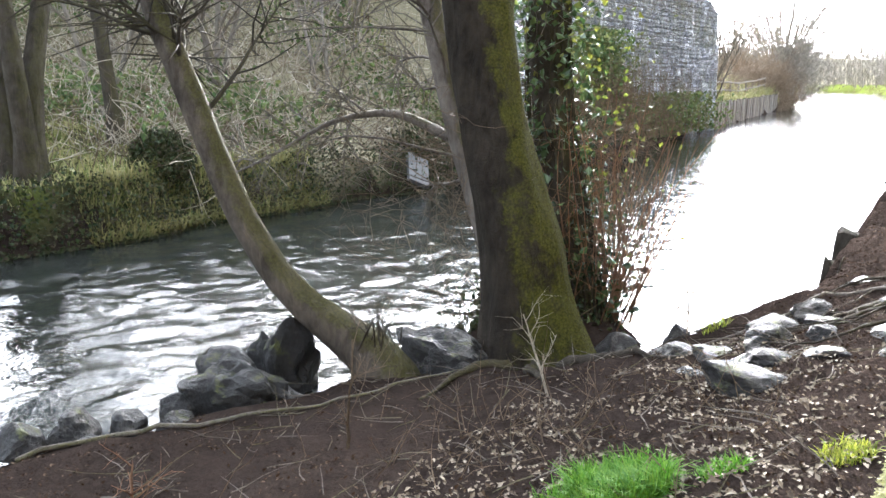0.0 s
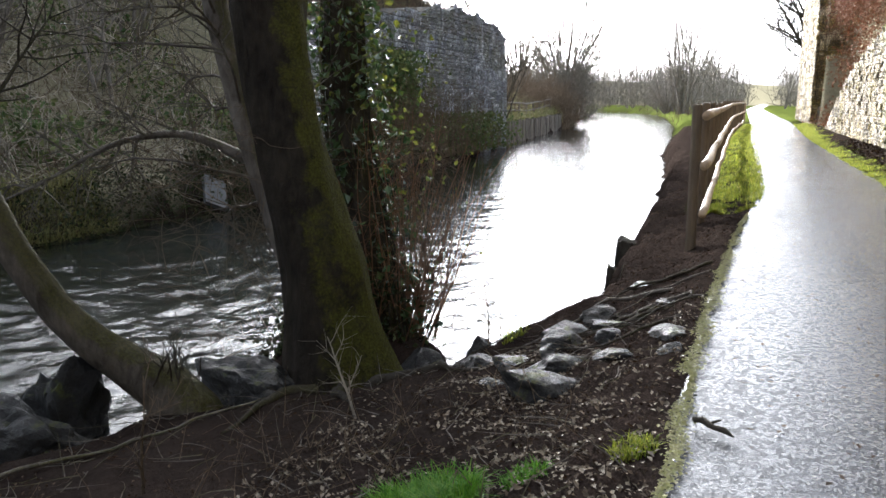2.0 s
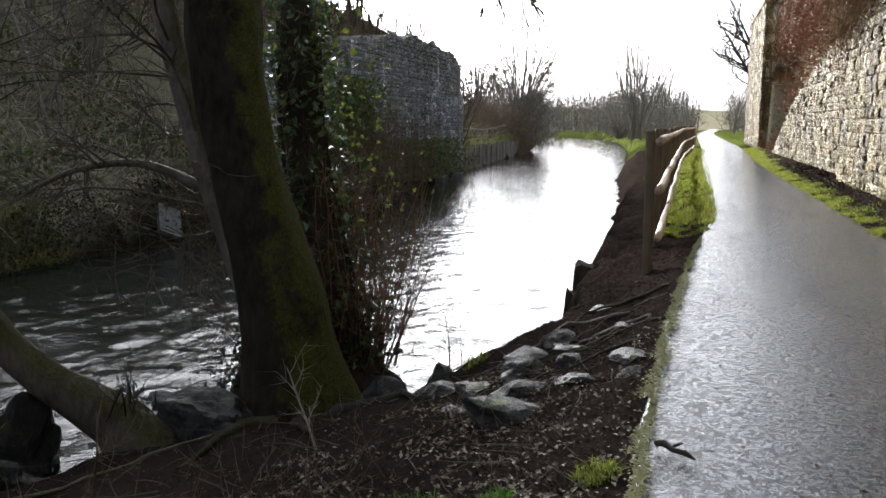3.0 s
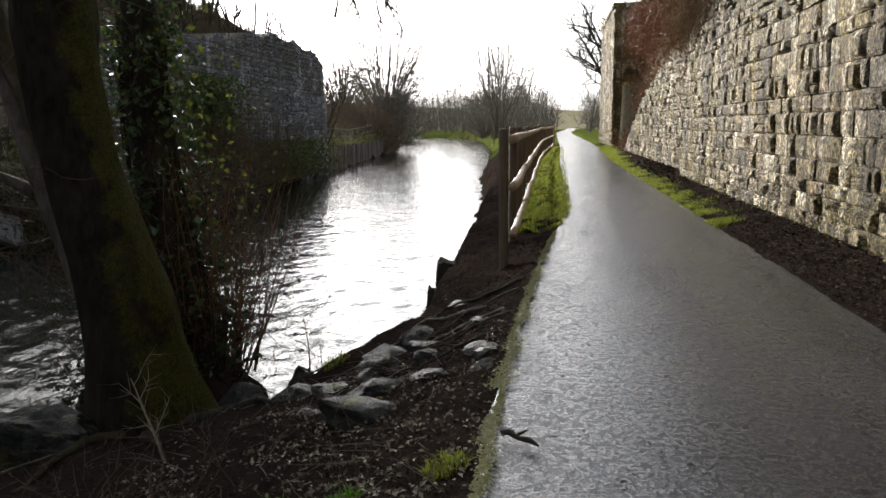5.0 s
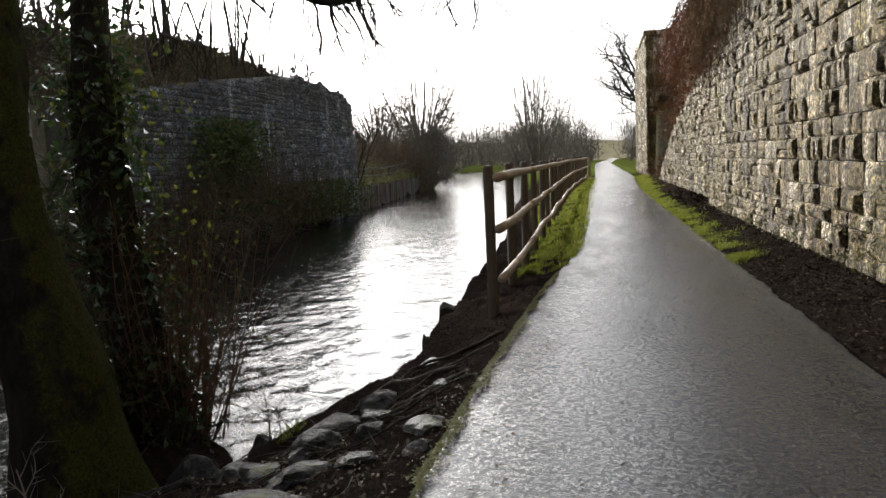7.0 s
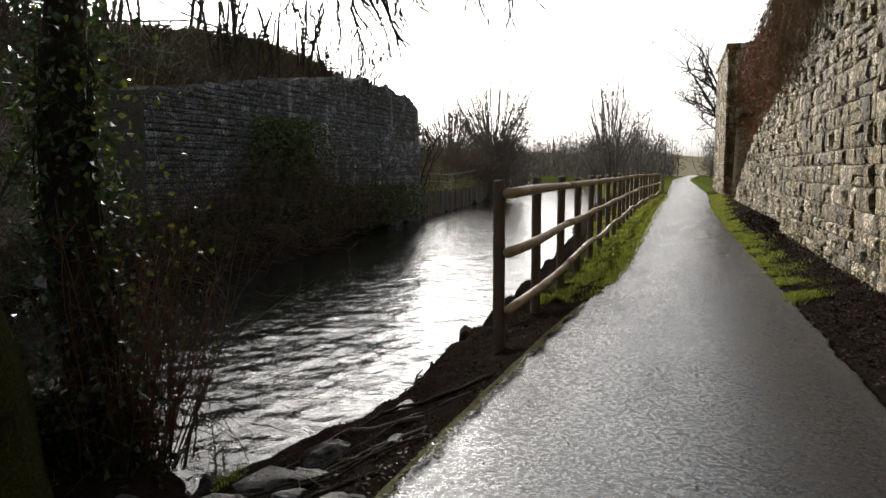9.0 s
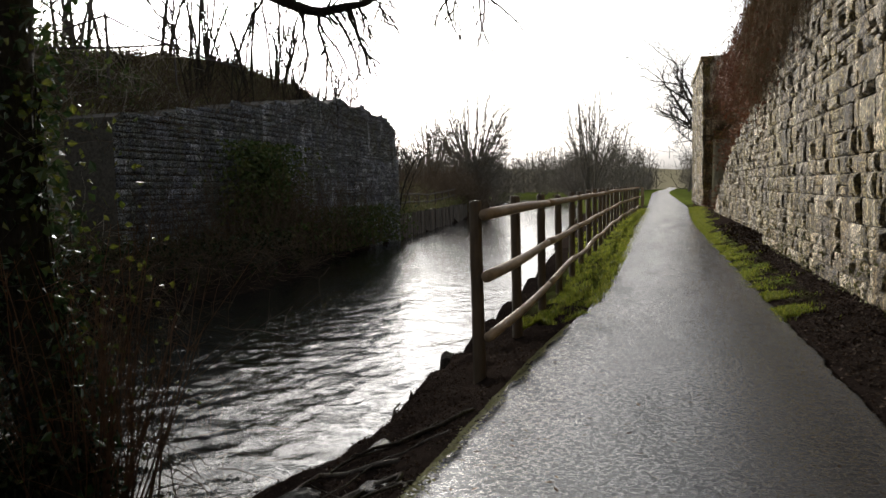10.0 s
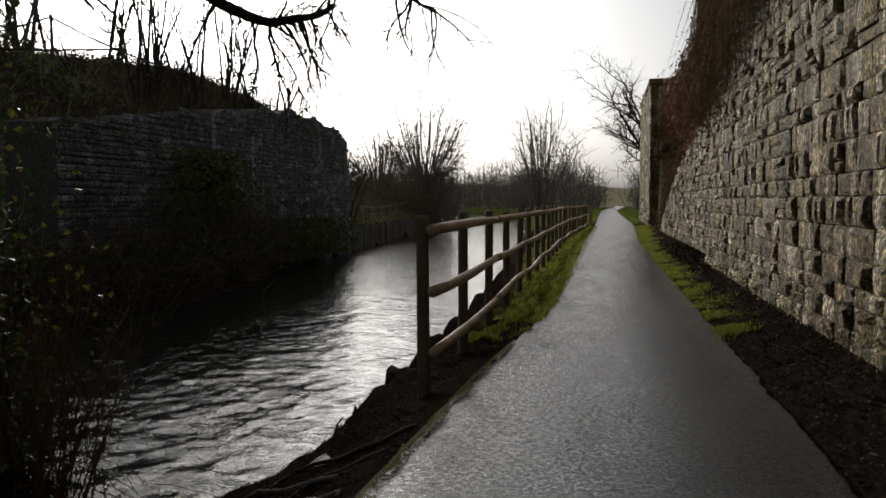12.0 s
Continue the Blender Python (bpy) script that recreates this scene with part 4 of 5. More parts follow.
for i, (x, y, s0) in enumerate(rock_spots):
    boulder((x, y), (s0 * r.uniform(1.0, 1.4), s0 * r.uniform(0.6, 0.95), s0 * r.uniform(0.4, 0.65)), 60 + i, sink=0.6)
# big stones at the water's edge
boulder((-2.6, 6.7, -1.08), (0.32, 0.26, 0.28), 90, "large rounded boulder at the water's edge beside the tree")
boulder((-2.2, 7.2, -1.08), (0.16, 0.16, 0.4), 91, "upright dark stone stub standing at the water's edge")
boulder((-4.92, 4.78, -1.15), (0.36, 0.3, 0.64), 96, "upright grey stone under the leaning trunk", craggy=1.8)
boulder((-4.9, 4.3, -1.15), (0.6, 0.42, 0.44), 93, "dark wet boulder at the water's edge", craggy=1.6)
boulder((-3.74, 5.55, -0.98), (0.72, 0.26, 0.32), 94, "mossy brown boulder between two tree trunks", craggy=1.5)
for i, (x, y, s0) in enumerate([(-5.15, 3.9, 0.2), (-5.2, 3.45, 0.17), (-5.35, 3.1, 0.2), (-5.5, 2.75, 0.19), (-5.6, 2.3, 0.22), (-5.05, 3.0, 0.15), (-4.9, 3.6, 0.15)]):
    boulder((x, y, -1.15), (s0 * 1.2, s0, s0), 100 + i, "wet boulder lining the water's edge", group="stones at the water's edge")


def stump(at, wide, tall, seed):
    """A squat rotten post with a split, slanting top."""
    r = np.random.default_rng(seed)
    bm = bmesh.new()
    bmesh.ops.create_cone(bm, segments=12, radius1=wide * 1.15, radius2=wide, depth=1.0, cap_ends=True)
    bmesh.ops.subdivide_edges(bm, edges=[e for e in bm.edges if abs(e.verts[0].co.z - e.verts[1].co.z) > 0.5], cuts=3)
    for v in bm.verts:
        a = math.atan2(v.co.y, v.co.x)
        k_ = 1 + 0.14 * math.sin(3 * a + seed) + r.uniform(-0.07, 0.07)
        up = v.co.z + 0.5
        v.co = (v.co.x * k_, v.co.y * k_, tall * up + (0.07 * math.cos(a + seed) * tall + r.uniform(-0.05, 0.04)) * (up > 0.9))
    me = bpy.data.meshes.new("stump")
    bm.to_mesh(me)
    bm.free()
    me.materials.append(bark_dark)
    ob = new("stump", me)
    ob.matrix_world = pose(*at, r.uniform(-7, 7), r.uniform(-7, 7), 0)
    return tagged(ob, "dark rotten post stump at the eroded bank's edge", "stump", "old post stumps")


stump((-1.45, 10.8, -1.4), 0.13, 0.64, 3)
stump((-1.5, 12.5, -1.4), 0.16, 0.7, 4)
# bare roots running from the path's edge to the water
r = np.random.default_rng(51)
for i in range(12):
    x0, y0 = r.uniform(-0.5, -0.15), r.uniform(5.2, 8.6)
    n = 12
    t = np.linspace(0, 1, n)
    x = x0 - t * r.uniform(0.6, 1.3) + 0.08 * np.sin(t * 8 + i) + 0.02 * np.sin(t * 23)
    y = y0 - t * r.uniform(-0.1, 1.3) + 0.12 * np.sin(t * 6 + 2 * i)
    s = Soup()
    s.tube(on_ground(x, y, 0.012 + 0.03 * np.sin(t * np.pi) * r.random()), np.linspace(0.02, 0.005, n) * r.uniform(0.4, 1.0), 6)
    ob = s.done("root", bark_dark if i % 3 else bark_grey, smooth=True)
    tagged(ob, "bare gnarled tree root crossing the muddy bank", "root", "bare roots")
for i in range(5):      # long roots at the tree's foot
    n = 14
    t = np.linspace(0, 1, n)
    a = radians([-150, -95, -60, -20, 200][i])
    x, y = -3.1 + np.cos(a) * t * 1.5 + 0.06 * np.sin(t * 8), 5.95 + np.sin(a) * t * 1.5 + 0.06 * np.cos(t * 9)
    s = Soup()
    s.tube(on_ground(x, y, 0.02), np.linspace(0.07, 0.012, n), 7)
    tagged(s.done("root", bark_dark, smooth=True), "bare gnarled tree root crossing the muddy bank", "root", "bare roots")
for i in range(2):      # thick roots snaking along the lip of the bank
    n = 18
    t = np.linspace(0, 1, n)
    y = 9.2 - 0.12 * i - t * (2.4 + 0.25 * (i % 3))
    x = right_bank(y) + 0.06 + 0.13 * i + 0.1 * np.sin(t * 7 + i * 2.7) + 0.05 * np.sin(t * 21 + i)
    s = Soup()
    s.tube(on_ground(x, y, 0.02 + 0.03 * np.sin(t * 7 + i)), np.interp(t, [0, 0.15, 1], [0.01, 0.026, 0.01]) * (0.6 + 0.5 * (i % 3 == 0)), 7)
    tagged(s.done("root", bark_dark, smooth=True), "bare gnarled tree root along the bank's eroded lip", "root", "bare roots")
n = 26                  # the long thin branch lying along the near edge
t = np.linspace(0, 1, n)
s = Soup()
s.tube(on_ground(-5.2 + 1.9 * t, 2.55 + 2.4 * t + 0.12 * np.sin(t * 9), 0.03), 0.022 - 0.012 * t, 6)
tagged(s.done("fallen_branch", bark_grey, smooth=True), "long thin fallen branch lying along the bank's edge", "branch")

# leaf litter, thick on the bank and thin on the path
r = np.random.default_rng(52)
s = Soup()
n = 64000
x, y = r.uniform(-5.3, 0.3, n), 1.2 + 20 * r.random(n) ** 1.3
keep = (x > right_bank(y) + 0.12) & (x < path_left(y) + 0.03 * r.normal(size=n)) & (wavy(x, y, 61, 1.3) + r.uniform(-0.8, 0.9, n) + 1.1 * step(-2.6, -1.0, x) - 0.25 > 0.15)
s.leaves(on_ground(x[keep], y[keep], 0.01), 0.014, r, 0.6, 1.7, 0.25)
tagged(s.done("leaf_litter", leaf_dead), "brown and grey fallen leaves strewn over mud", "leaves", kind="stuff")
s = Soup()
n = 9500
x, y = r.uniform(-2.3, 0.0, n), 1.0 + 5.2 * r.random(n)
keep = (x > right_bank(y) + 0.1) & (x < path_left(y) - 0.02) & (wavy(x, y, 69, 0.9) + r.uniform(-0.8, 0.8, n) + 0.25 * (4 - y) + 0.5 * step(-2.2, -0.8, x) > 0.3)
s.leaves(on_ground(x[keep], y[keep], 0.018), 0.018, r, 0.6, 1.8, 0.25)
tagged(s.done("pale_leaf_litter", leaf_pale), "grey-tan fallen leaves on the near bank, lightened for wet glints", "leaves", kind="stuff")
s = Soup()
n = 15000
x, y = 2.3 + 1.1 * r.random(n) ** 0.75, 3 + 27 * r.random(n) ** 1.5
s.leaves(on_ground(x, y, 0.012), 0.026, r, 0.7, 1.5, 0.16)
n = 900
y = 19 + 12 * r.random(n)
s.leaves(on_ground(r.uniform(2.9, 3.75, n), y, 0.03), 0.06, r, 0.6, 1.4, 0.2)
tagged(s.done("leaf_litter", leaf_dead), "dry leaves gathered along the wall's foot", "leaves", kind="stuff")
s = Soup()
n = 900
x, y = np.where(r.random(n) < 0.6, r.normal(0.25, 0.35, n), r.uniform(0, 2.4, n)), r.uniform(2, 26, n)
ok = (x > -0.02) & (x < 2.4)
s.leaves(np.stack([x, y, 0 * x + 0.047], -1)[ok], 0.018, r, 0.93, 2.2, 0.1)
tagged(s.done("leaf_litter", leaf_dead), "small leaf scraps scattered on the tarmac", "leaves", kind="stuff")
s = Soup()
n = 70
x, y = r.uniform(0.05, 2.3, n), r.uniform(2, 18, n)
s.twigs(np.stack([x, y, 0 * x + 0.045], -1), np.stack([r.normal(size=n), r.normal(size=n), 0 * x], -1), r.uniform(0.04, 0.16, n), 0.003, r, 0.12)
tagged(s.done("twig_litter", bark_dark), "thin dark twigs fallen on the tarmac", "twigs", kind="stuff")

s = Soup()
n = 2600
y = 6 + 15 * r.random(n)
z = np.abs(r.normal(size=n)) * 0.3
ok = wavy(y, z * 2, 71, 1.3) + r.uniform(-0.4, 0.6, n) > 0.25
s.leaves(np.stack([3.36 - 0.05 * r.random(n), y, 0.1 + z], -1)[ok], 0.03, r)
tagged(s.done("wall_moss", moss_pale), "yellow-green moss clinging to the wall's lowest courses", "moss", kind="stuff")

# the broken stick on the path
s = Soup()
s.tube([(-0.1, 3.63, 0.05), (-0.06, 3.61, 0.06), (-0.02, 3.56, 0.054), (0.03, 3.53, 0.058), (0.07, 3.49, 0.05)], [0.012, 0.017, 0.012, 0.014, 0.005], 8)
s.tube([(-0.03, 3.58, 0.058), (0.0, 3.59, 0.07), (0.02, 3.6, 0.075)], [0.008, 0.006, 0.003], 6)
tagged(s.done("broken_stick", bark_dark, smooth=True), "short broken dark stick lying on the tarmac edge", "stick")

# twigs and dead stems on the bank
s = Soup()
n = 420
x, y = r.uniform(-4.3, -0.3, n), r.uniform(1.6, 6.5, n)
ok = x > right_bank(y) + 0.3
s.twigs(on_ground(x, y, 0.02)[ok], np.stack([r.normal(size=n), r.normal(size=n), r.uniform(-0.02, 0.12, n)], -1)[ok], r.uniform(0.1, 0.5, n)[ok], 0.0045, r, 0.3)
tagged(s.done("twig_litter", bark_grey), "dead twigs lying on the muddy bank", "twigs", kind="stuff")
s = Soup()
n = 70
x, y = r.normal(-1.75, 0.55, n), r.normal(3.5, 0.55, n)
p = s.twigs(on_ground(x, y), np.stack([r.normal(size=n) * 0.7, r.normal(size=n) * 0.7, r.uniform(0.3, 1.0, n)], -1), r.uniform(0.2, 0.6, n), 0.004, r, 0.55)
q = p[:, 2].repeat(2, 0)
s.twigs(q, r.normal(size=(len(q), 3)) + [0, 0, 0.3], r.uniform(0.08, 0.25, len(q)), 0.0026, r, 0.5, m=4)
tagged(s.done("dead_stems", twig_brown), "brown dead bramble stems arching from the mud", "brambles", kind="stuff")


def sapling(name, at, height, seed, mat, label, count=7, lean=(0, 0)):
    r = np.random.default_rng(seed)
    top = empty(name, at, label, "sapling", "bare saplings")
    s = Soup()
    q, rr = limb(r, (0, 0, -0.03), (lean[0], lean[1], 1), height, 0.011, 0.22, 0, 8, 0.3)
    s.tube(q, rr, 5)
    s.done("stem", mat, top)
    s = Soup()
    sprout(r, s, q, rr, count, height * 0.45, 0.005, 2, upward=0.25, lo=0.25)
    tagged(s.done("twig_spray", mat, top), kind="stuff")
    return top


sapling("sapling", (-2.1, 7.15, -1.0), 0.8, 70, twig_brown, "thin bare sapling beside the upright stone")
sapling("sapling", (-1.95, 7.0, -1.05), 0.55, 71, twig_brown, "thin bare sapling beside the upright stone")
sapling("sapling", (-2.95, 3.35, float(ground_z(-2.95, 3.35))), 0.75, 72, twig_brown, "thin bare sapling growing from the muddy bank", lean=(0.3, 0))
sapling("sapling", (-2.2, 4.5, float(ground_z(-2.2, 4.5))), 0.6, 73, twig_pale, "thin bare sapling growing from the muddy bank", lean=(-0.3, 0.1))
sapling("sapling", (-3.0, 1.95, float(ground_z(-3.0, 1.95))), 0.45, 74, twig_red, "thin bare sapling growing from the muddy bank")


# grass
def tuft(at, radius, count, height, seed, label, mat=None):
    r = np.random.default_rng(seed)
    a, d = r.uniform(0, 6.28, count), radius * np.sqrt(r.random(count))
    s = Soup()
    x, y = at[0] + np.cos(a) * d, at[1] + np.sin(a) * d
    s.blades(on_ground(x, y, -0.01), height, r, 0.0035, 1.2)
    return tagged(s.done("grass_tuft", mat or blade_green), label, "grass", "grass tufts", "stuff")


tuft((-1.12, 2.98), 0.21, 2600, 0.12, 1, "bright green grass tuft on the bank")
tuft((-0.75, 3.15), 0.1, 260, 0.06, 2, "bright green grass tuft on the bank")
tuft((-0.33, 3.42), 0.1, 380, 0.055, 3, "yellow-green grass tuft by the path's edge", blade_moss)
tuft((-1.75, 6.75), 0.12, 160, 0.07, 4, "yellow-green grass tuft among stones", blade_moss)
tuft((-1.25, 2.75), 0.13, 500, 0.09, 5, "bright green grass tuft on the bank")

r = np.random.default_rng(53)
s = Soup()
n = 9000                # the mossy rim of the tarmac
y = r.uniform(1.5, 11, n)
x = path_left(y) + r.normal(size=n) * 0.03 * (0.7 + 0.7 * wavy(0 * y, y, 62, 1.0)) + 0.025 * wavy(0 * y, y, 68, 0.7) + 0.02
s.leaves(np.stack([x, y, np.maximum(ground_z(x, y), -0.05) + 0.055 * step(-0.06, 0.03, x - path_left(y)) + 0.004], -1), 0.016, r, 0.8, 1.2, 0.2)
tagged(s.done("moss_rim", moss_pale), "yellow-green moss along the tarmac's edge", "moss", kind="stuff")
s = Soup()
n = 52000               # verge below the fence
y = 11.8 + 41 * r.random(n) ** 1.8
wide = -0.12 + 1.1 * r.random(n)
x = path_left(y) - 0.03 - wide * np.minimum(0.75 + 1.2 * step(14, 30, y), (path_left(y) - 0.05 - right_bank(y)) * 0.85)
ok = (wavy(x, y, 63, 0.9) + r.uniform(-0.3, 0.9, n) > 0.1 + 0.5 * (1 - step(12.0, 14.5, y)))
s.blades(on_ground(x, y, -0.01)[ok], 0.085, r, 0.006, 0.9)
tagged(s.done("verge_grass", blade_moss), "mossy yellow-green grass on the verge under the fence", "grass", kind="stuff")
s = Soup()
n = 46000               # verge along the wall
y = 11.4 + 42 * r.random(n) ** 1.7
x = 2.36 + 0.08 * wavy(0 * y, y, 65, 2.0) + np.abs(r.normal(size=n)) * 0.25 * (0.8 + 0.5 * wavy(0 * y, y, 66, 1.6)) + 0.6 * step(20, 50, y) * r.random(n) + (path_middle(y) - 1.22)
ok = (wavy(x, y, 67, 1.0) + 0.25 * r.random(n) + 0.35 * step(14, 24, y) > 0.25) & (x < 3.35 + 0.6 * step(20, 50, y))
s.blades(on_ground(x, y, -0.01)[ok], 0.06, r, 0.006, 1.0)
tagged(s.done("verge_grass", blade_moss), "mossy yellow-green tufts between tarmac and wall", "grass", kind="stuff")

# red-brown stems beside the ivy tree
r = np.random.default_rng(54)
bush = empty("stem_bush", (-3.3, 7.85, -1.15), "clump of upright red-brown bare stems at the water's edge", "bush")
s = Soup()
n = 95
x, y = r.normal(0, 0.15, n), r.normal(0, 0.22, n)
p = s.twigs(np.stack([x, y, 0 * x], -1), np.stack([x * 1.2 + r.normal(size=n) * 0.1, y * 0.6 + r.normal(size=n) * 0.1, 1 + 0 * x], -1), r.uniform(1.0, 2.6, n), r.uniform(0.006, 0.015, n), r, 0.14, m=8)
q = p[:, 2:7].reshape(-1, 3)
q = q[r.random(len(q)) < 0.8]
p2 = s.twigs(q, r.normal(size=(len(q), 3)) * 0.5 + [0, 0, 0.7], r.uniform(0.2, 0.7, len(q)), 0.004, r, 0.3)
s.done("stem_clump", twig_red, bush)
s = Soup()
q = p2[:, 3:].reshape(-1, 3)
s.leaves(q[r.random(len(q)) < 0.22], 0.028, r)
s.done("foliage", leaf_yellow, bush)

# dark leaves added to blacken the area round the trunks' feet
s = Soup()
n = 5200
x, y = r.normal(-3.85, 0.3, n), r.normal(7.5, 0.35, n)
z = np.maximum(ground_z(x, y), WATER) + 0.6 * r.random(n) ** 2
s.leaves(np.stack([x, y, z], -1), 0.05, r, down=0.3)
tagged(s.done("foot_ivy", scrub_dark), "dark low leaf heap added to darken the trees' feet", "ivy", kind="stuff")

# brambly twigs hanging round the trunks over the water
thicket = Soup()
n = 300
at = np.stack([np.where(np.arange(n) < 170, r.normal(-4.4, 0.6, n), r.normal(-3.4, 0.5, n)), np.where(np.arange(n) < 170, r.normal(6.9, 0.5, n), r.normal(8.5, 0.4, n)), r.uniform(-1.1, 1.2, n)], -1)
p = thicket.twigs(at, r.normal(size=(n, 3)) * [1, 1, 0.5] + [-0.2, -0.2, 0.2], r.uniform(0.5, 1.4, n), 0.006, r, 0.5, 0.06)
q = p[:, 1:].reshape(-1, 3)
thicket.twigs(q, r.normal(size=(len(q), 3)), r.uniform(0.15, 0.5, len(q)), 0.003, r, 0.6, m=4)
tagged(thicket.done("bare_thicket", twig_brown), "tangle of bare brown twigs over the water behind trunks", "thicket", kind="stuff")



# ---- right side: creeper, railings, scrub in the gap ----
r = np.random.default_rng(80)
creeper = empty("creeper", (WALL_X - 0.1, 20, WALL_TOP), "curtain of dead brown creeper hanging down the wall", "creeper")
off = np.array(creeper.location)
s = Soup()
n = 2600
y = np.concatenate([r.normal(20.6, 1.4, n // 3), 11.6 + 9 * r.random(n - n // 3) ** 0.75])
y = np.clip(y, 11.2, 24)
bunch = np.sin(y * 5.1) + np.sin(y * 12.7)
low = np.interp(y, [11, 12.3, 14, 16.5, 20, 22, 24], [5.6, 4.7, 4.1, 3.6, 3.2, 2.7, 3.0]) - 0.25 * bunch
top = r.uniform(5.0, 7.6, n)
length = np.clip(top - low, 0.4, None) * r.uniform(0.4, 1.0, n)
p = s.twigs(np.stack([WALL_X - 0.14 - 0.1 * r.random(n) + np.where(y > 21.6, 0.4 * r.random(n), 0), y, top], -1) - off, np.stack([r.normal(size=n) * 0.05, r.normal(size=n) * 0.1, -1 + 0 * y], -1), length, 0.008, r, 0.13, 0.05, 7)
q = p[:, 1:].reshape(-1, 3)
q = q[r.random(len(q)) < 0.3]
s.twigs(q, r.normal(size=(len(q), 3)) * [0.3, 0.7, 0.4] + [-0.1, 0, -0.5], r.uniform(0.1, 0.4, len(q)), 0.005, r, 0.4, 0.1, 4)
s.done("curtain", vine_brown, creeper)
s = Soup()
q = p[:, 1:].reshape(-1, 3)
q = q[(r.random(len(q)) < 0.05 + 0.45 * step(-4.0, 1.0, q[:, 1]))]
s.leaves(q + r.normal(size=q.shape) * 0.05, 0.05, r, down=0.4)
s.done("withered_foliage", leaf_rust, creeper)

scrub = empty("rust_scrub", (5.0, 36, 3), "rust-red dead creeper and bracken covering the slope", "scrub")
off = np.array(scrub.location)
s = Soup()
n = 2600
x, y = r.uniform(4.6, 7.0, n), r.uniform(22, 50.5, n)
at = on_ground(x, y)
p = s.twigs(at - off, np.stack([-0.6 + r.normal(size=n) * 0.5, r.normal(size=n) * 0.5, r.uniform(0, 1, n)], -1), r.uniform(0.6, 1.8, n), 0.014, r, 0.4, 0.18)
n2 = 1500
y = r.uniform(26, 50.5, n2)
p2 = s.twigs(np.stack([5.3 - 0.9 * r.random(n2), y, r.uniform(6.2, 8.3, n2)], -1) - off, np.stack([r.normal(size=n2) * 0.3 - 0.15, r.normal(size=n2) * 0.4, -1 + 0 * y], -1), r.uniform(0.6, 1.8, n2), 0.014, r, 0.25, 0.1)
s.done("stem_tangle", twig_red, scrub)
s = Soup()
q = np.concatenate([p[:, 2:].reshape(-1, 3), p2[:, 1:].reshape(-1, 3)])
s.leaves(q + r.normal(size=q.shape) * 0.08, 0.085, r)
s.done("foliage", leaf_rust, scrub)

rail_top = empty("railing", (4.3, 30, 7.55), "thin dark iron railing along the top of the slope", "railing")
for i in range(9):
    s = Soup()
    y = 24 + 3 * i
    s.tube([(0.9, y - 30, -0.1), (0.9, y - 30, 1.25)], [0.03, 0.03], 6)
    s.done("post", iron, rail_top)
for z in (0.55, 1.15):
    s = Soup()
    s.tube([(0.9, -6, z), (0.9, 18, z)], [0.022, 0.022], 6)
    s.done("rail", iron, rail_top)

# ---- left side: abutment growth, embankment, wooded slope ----
r = np.random.default_rng(81)
s = Soup()
n = 6200
x, y = -12.6 - 6.5 * r.random(n) ** 1.3, r.uniform(20.3, 45, n)
at = on_ground(x, y)
p = s.twigs(at, r.normal(size=(n, 3)) * [0.8, 0.8, 0.3] + [0.25, 0, 0.7], r.uniform(0.5, 1.9, n), 0.015, r, 0.5, 0.1)
q = p[:, 2:].reshape(-1, 3)
q = q[r.random(len(q)) < 0.25]
s.twigs(q, r.normal(size=(len(q), 3)), r.uniform(0.2, 0.6, len(q)), 0.007, r, 0.5, 0.05, 4)
tagged(s.done("bramble_cover", twig_brown), "dead brown brambles covering the top of the abutment", "brambles", kind="stuff")
s = Soup()
n = 15000
x, y = -12.45 - 9 * r.random(n) ** 1.4, r.uniform(20.3, 44.5, n)
s.blades(on_ground(x, y, 0.0), 0.4, r, 0.02, 1.3)
tagged(s.done("dead_grass", blade_dry), "pale dead grass hanging over the abutment's edge", "grass", kind="stuff")

growth = empty("hanging_growth", (-12.2, 33, 0), "green ivy and bare stems climbing the abutment face", "ivy")
off = np.array(growth.location)
s = Soup()
n = 900
y = np.concatenate([r.normal(28.5, 1.6, n // 2), r.normal(25.0, 2.5, n // 4), r.normal(33, 3, n - n // 2 - n // 4)])
p = s.twigs(np.stack([np.full(n, -12.25) + 1.2 * r.random(n), y, np.full(n, -0.9)], -1) - off, np.stack([r.normal(size=n) * 0.12 - 0.12, r.normal(size=n) * 0.25, 1 + 0 * y], -1), r.uniform(0.8, 3.4, n), 0.014, r, 0.2, 0.0, 7)
q = p[:, 2:].reshape(-1, 3)
q = q[r.random(len(q)) < 0.6]
s.twigs(q, r.normal(size=(len(q), 3)) * 0.7 + [0.1, 0, 0.4], r.uniform(0.3, 0.9, len(q)), 0.008, r, 0.4, 0.0, 4)
s.done("stem_tangle", twig_brown, growth)
s = Soup()
n = 7000
y = np.concatenate([r.normal(28.0, 1.3, n * 2 // 3), r.normal(36, 3.5, n - n * 2 // 3)])
z = np.where(np.arange(n) < n * 2 // 3, r.uniform(-0.9, 3.2, n), r.uniform(-1.0, 0.8, n))
s.leaves(np.stack([-12.25 + 0.35 * np.abs(r.normal(size=n)) + 0.6 * (z < 0.4) * r.random(n), y, z], -1) - off, 0.12, r, down=0.4)
s.done("ivy_foliage", scrub_leaf, growth)

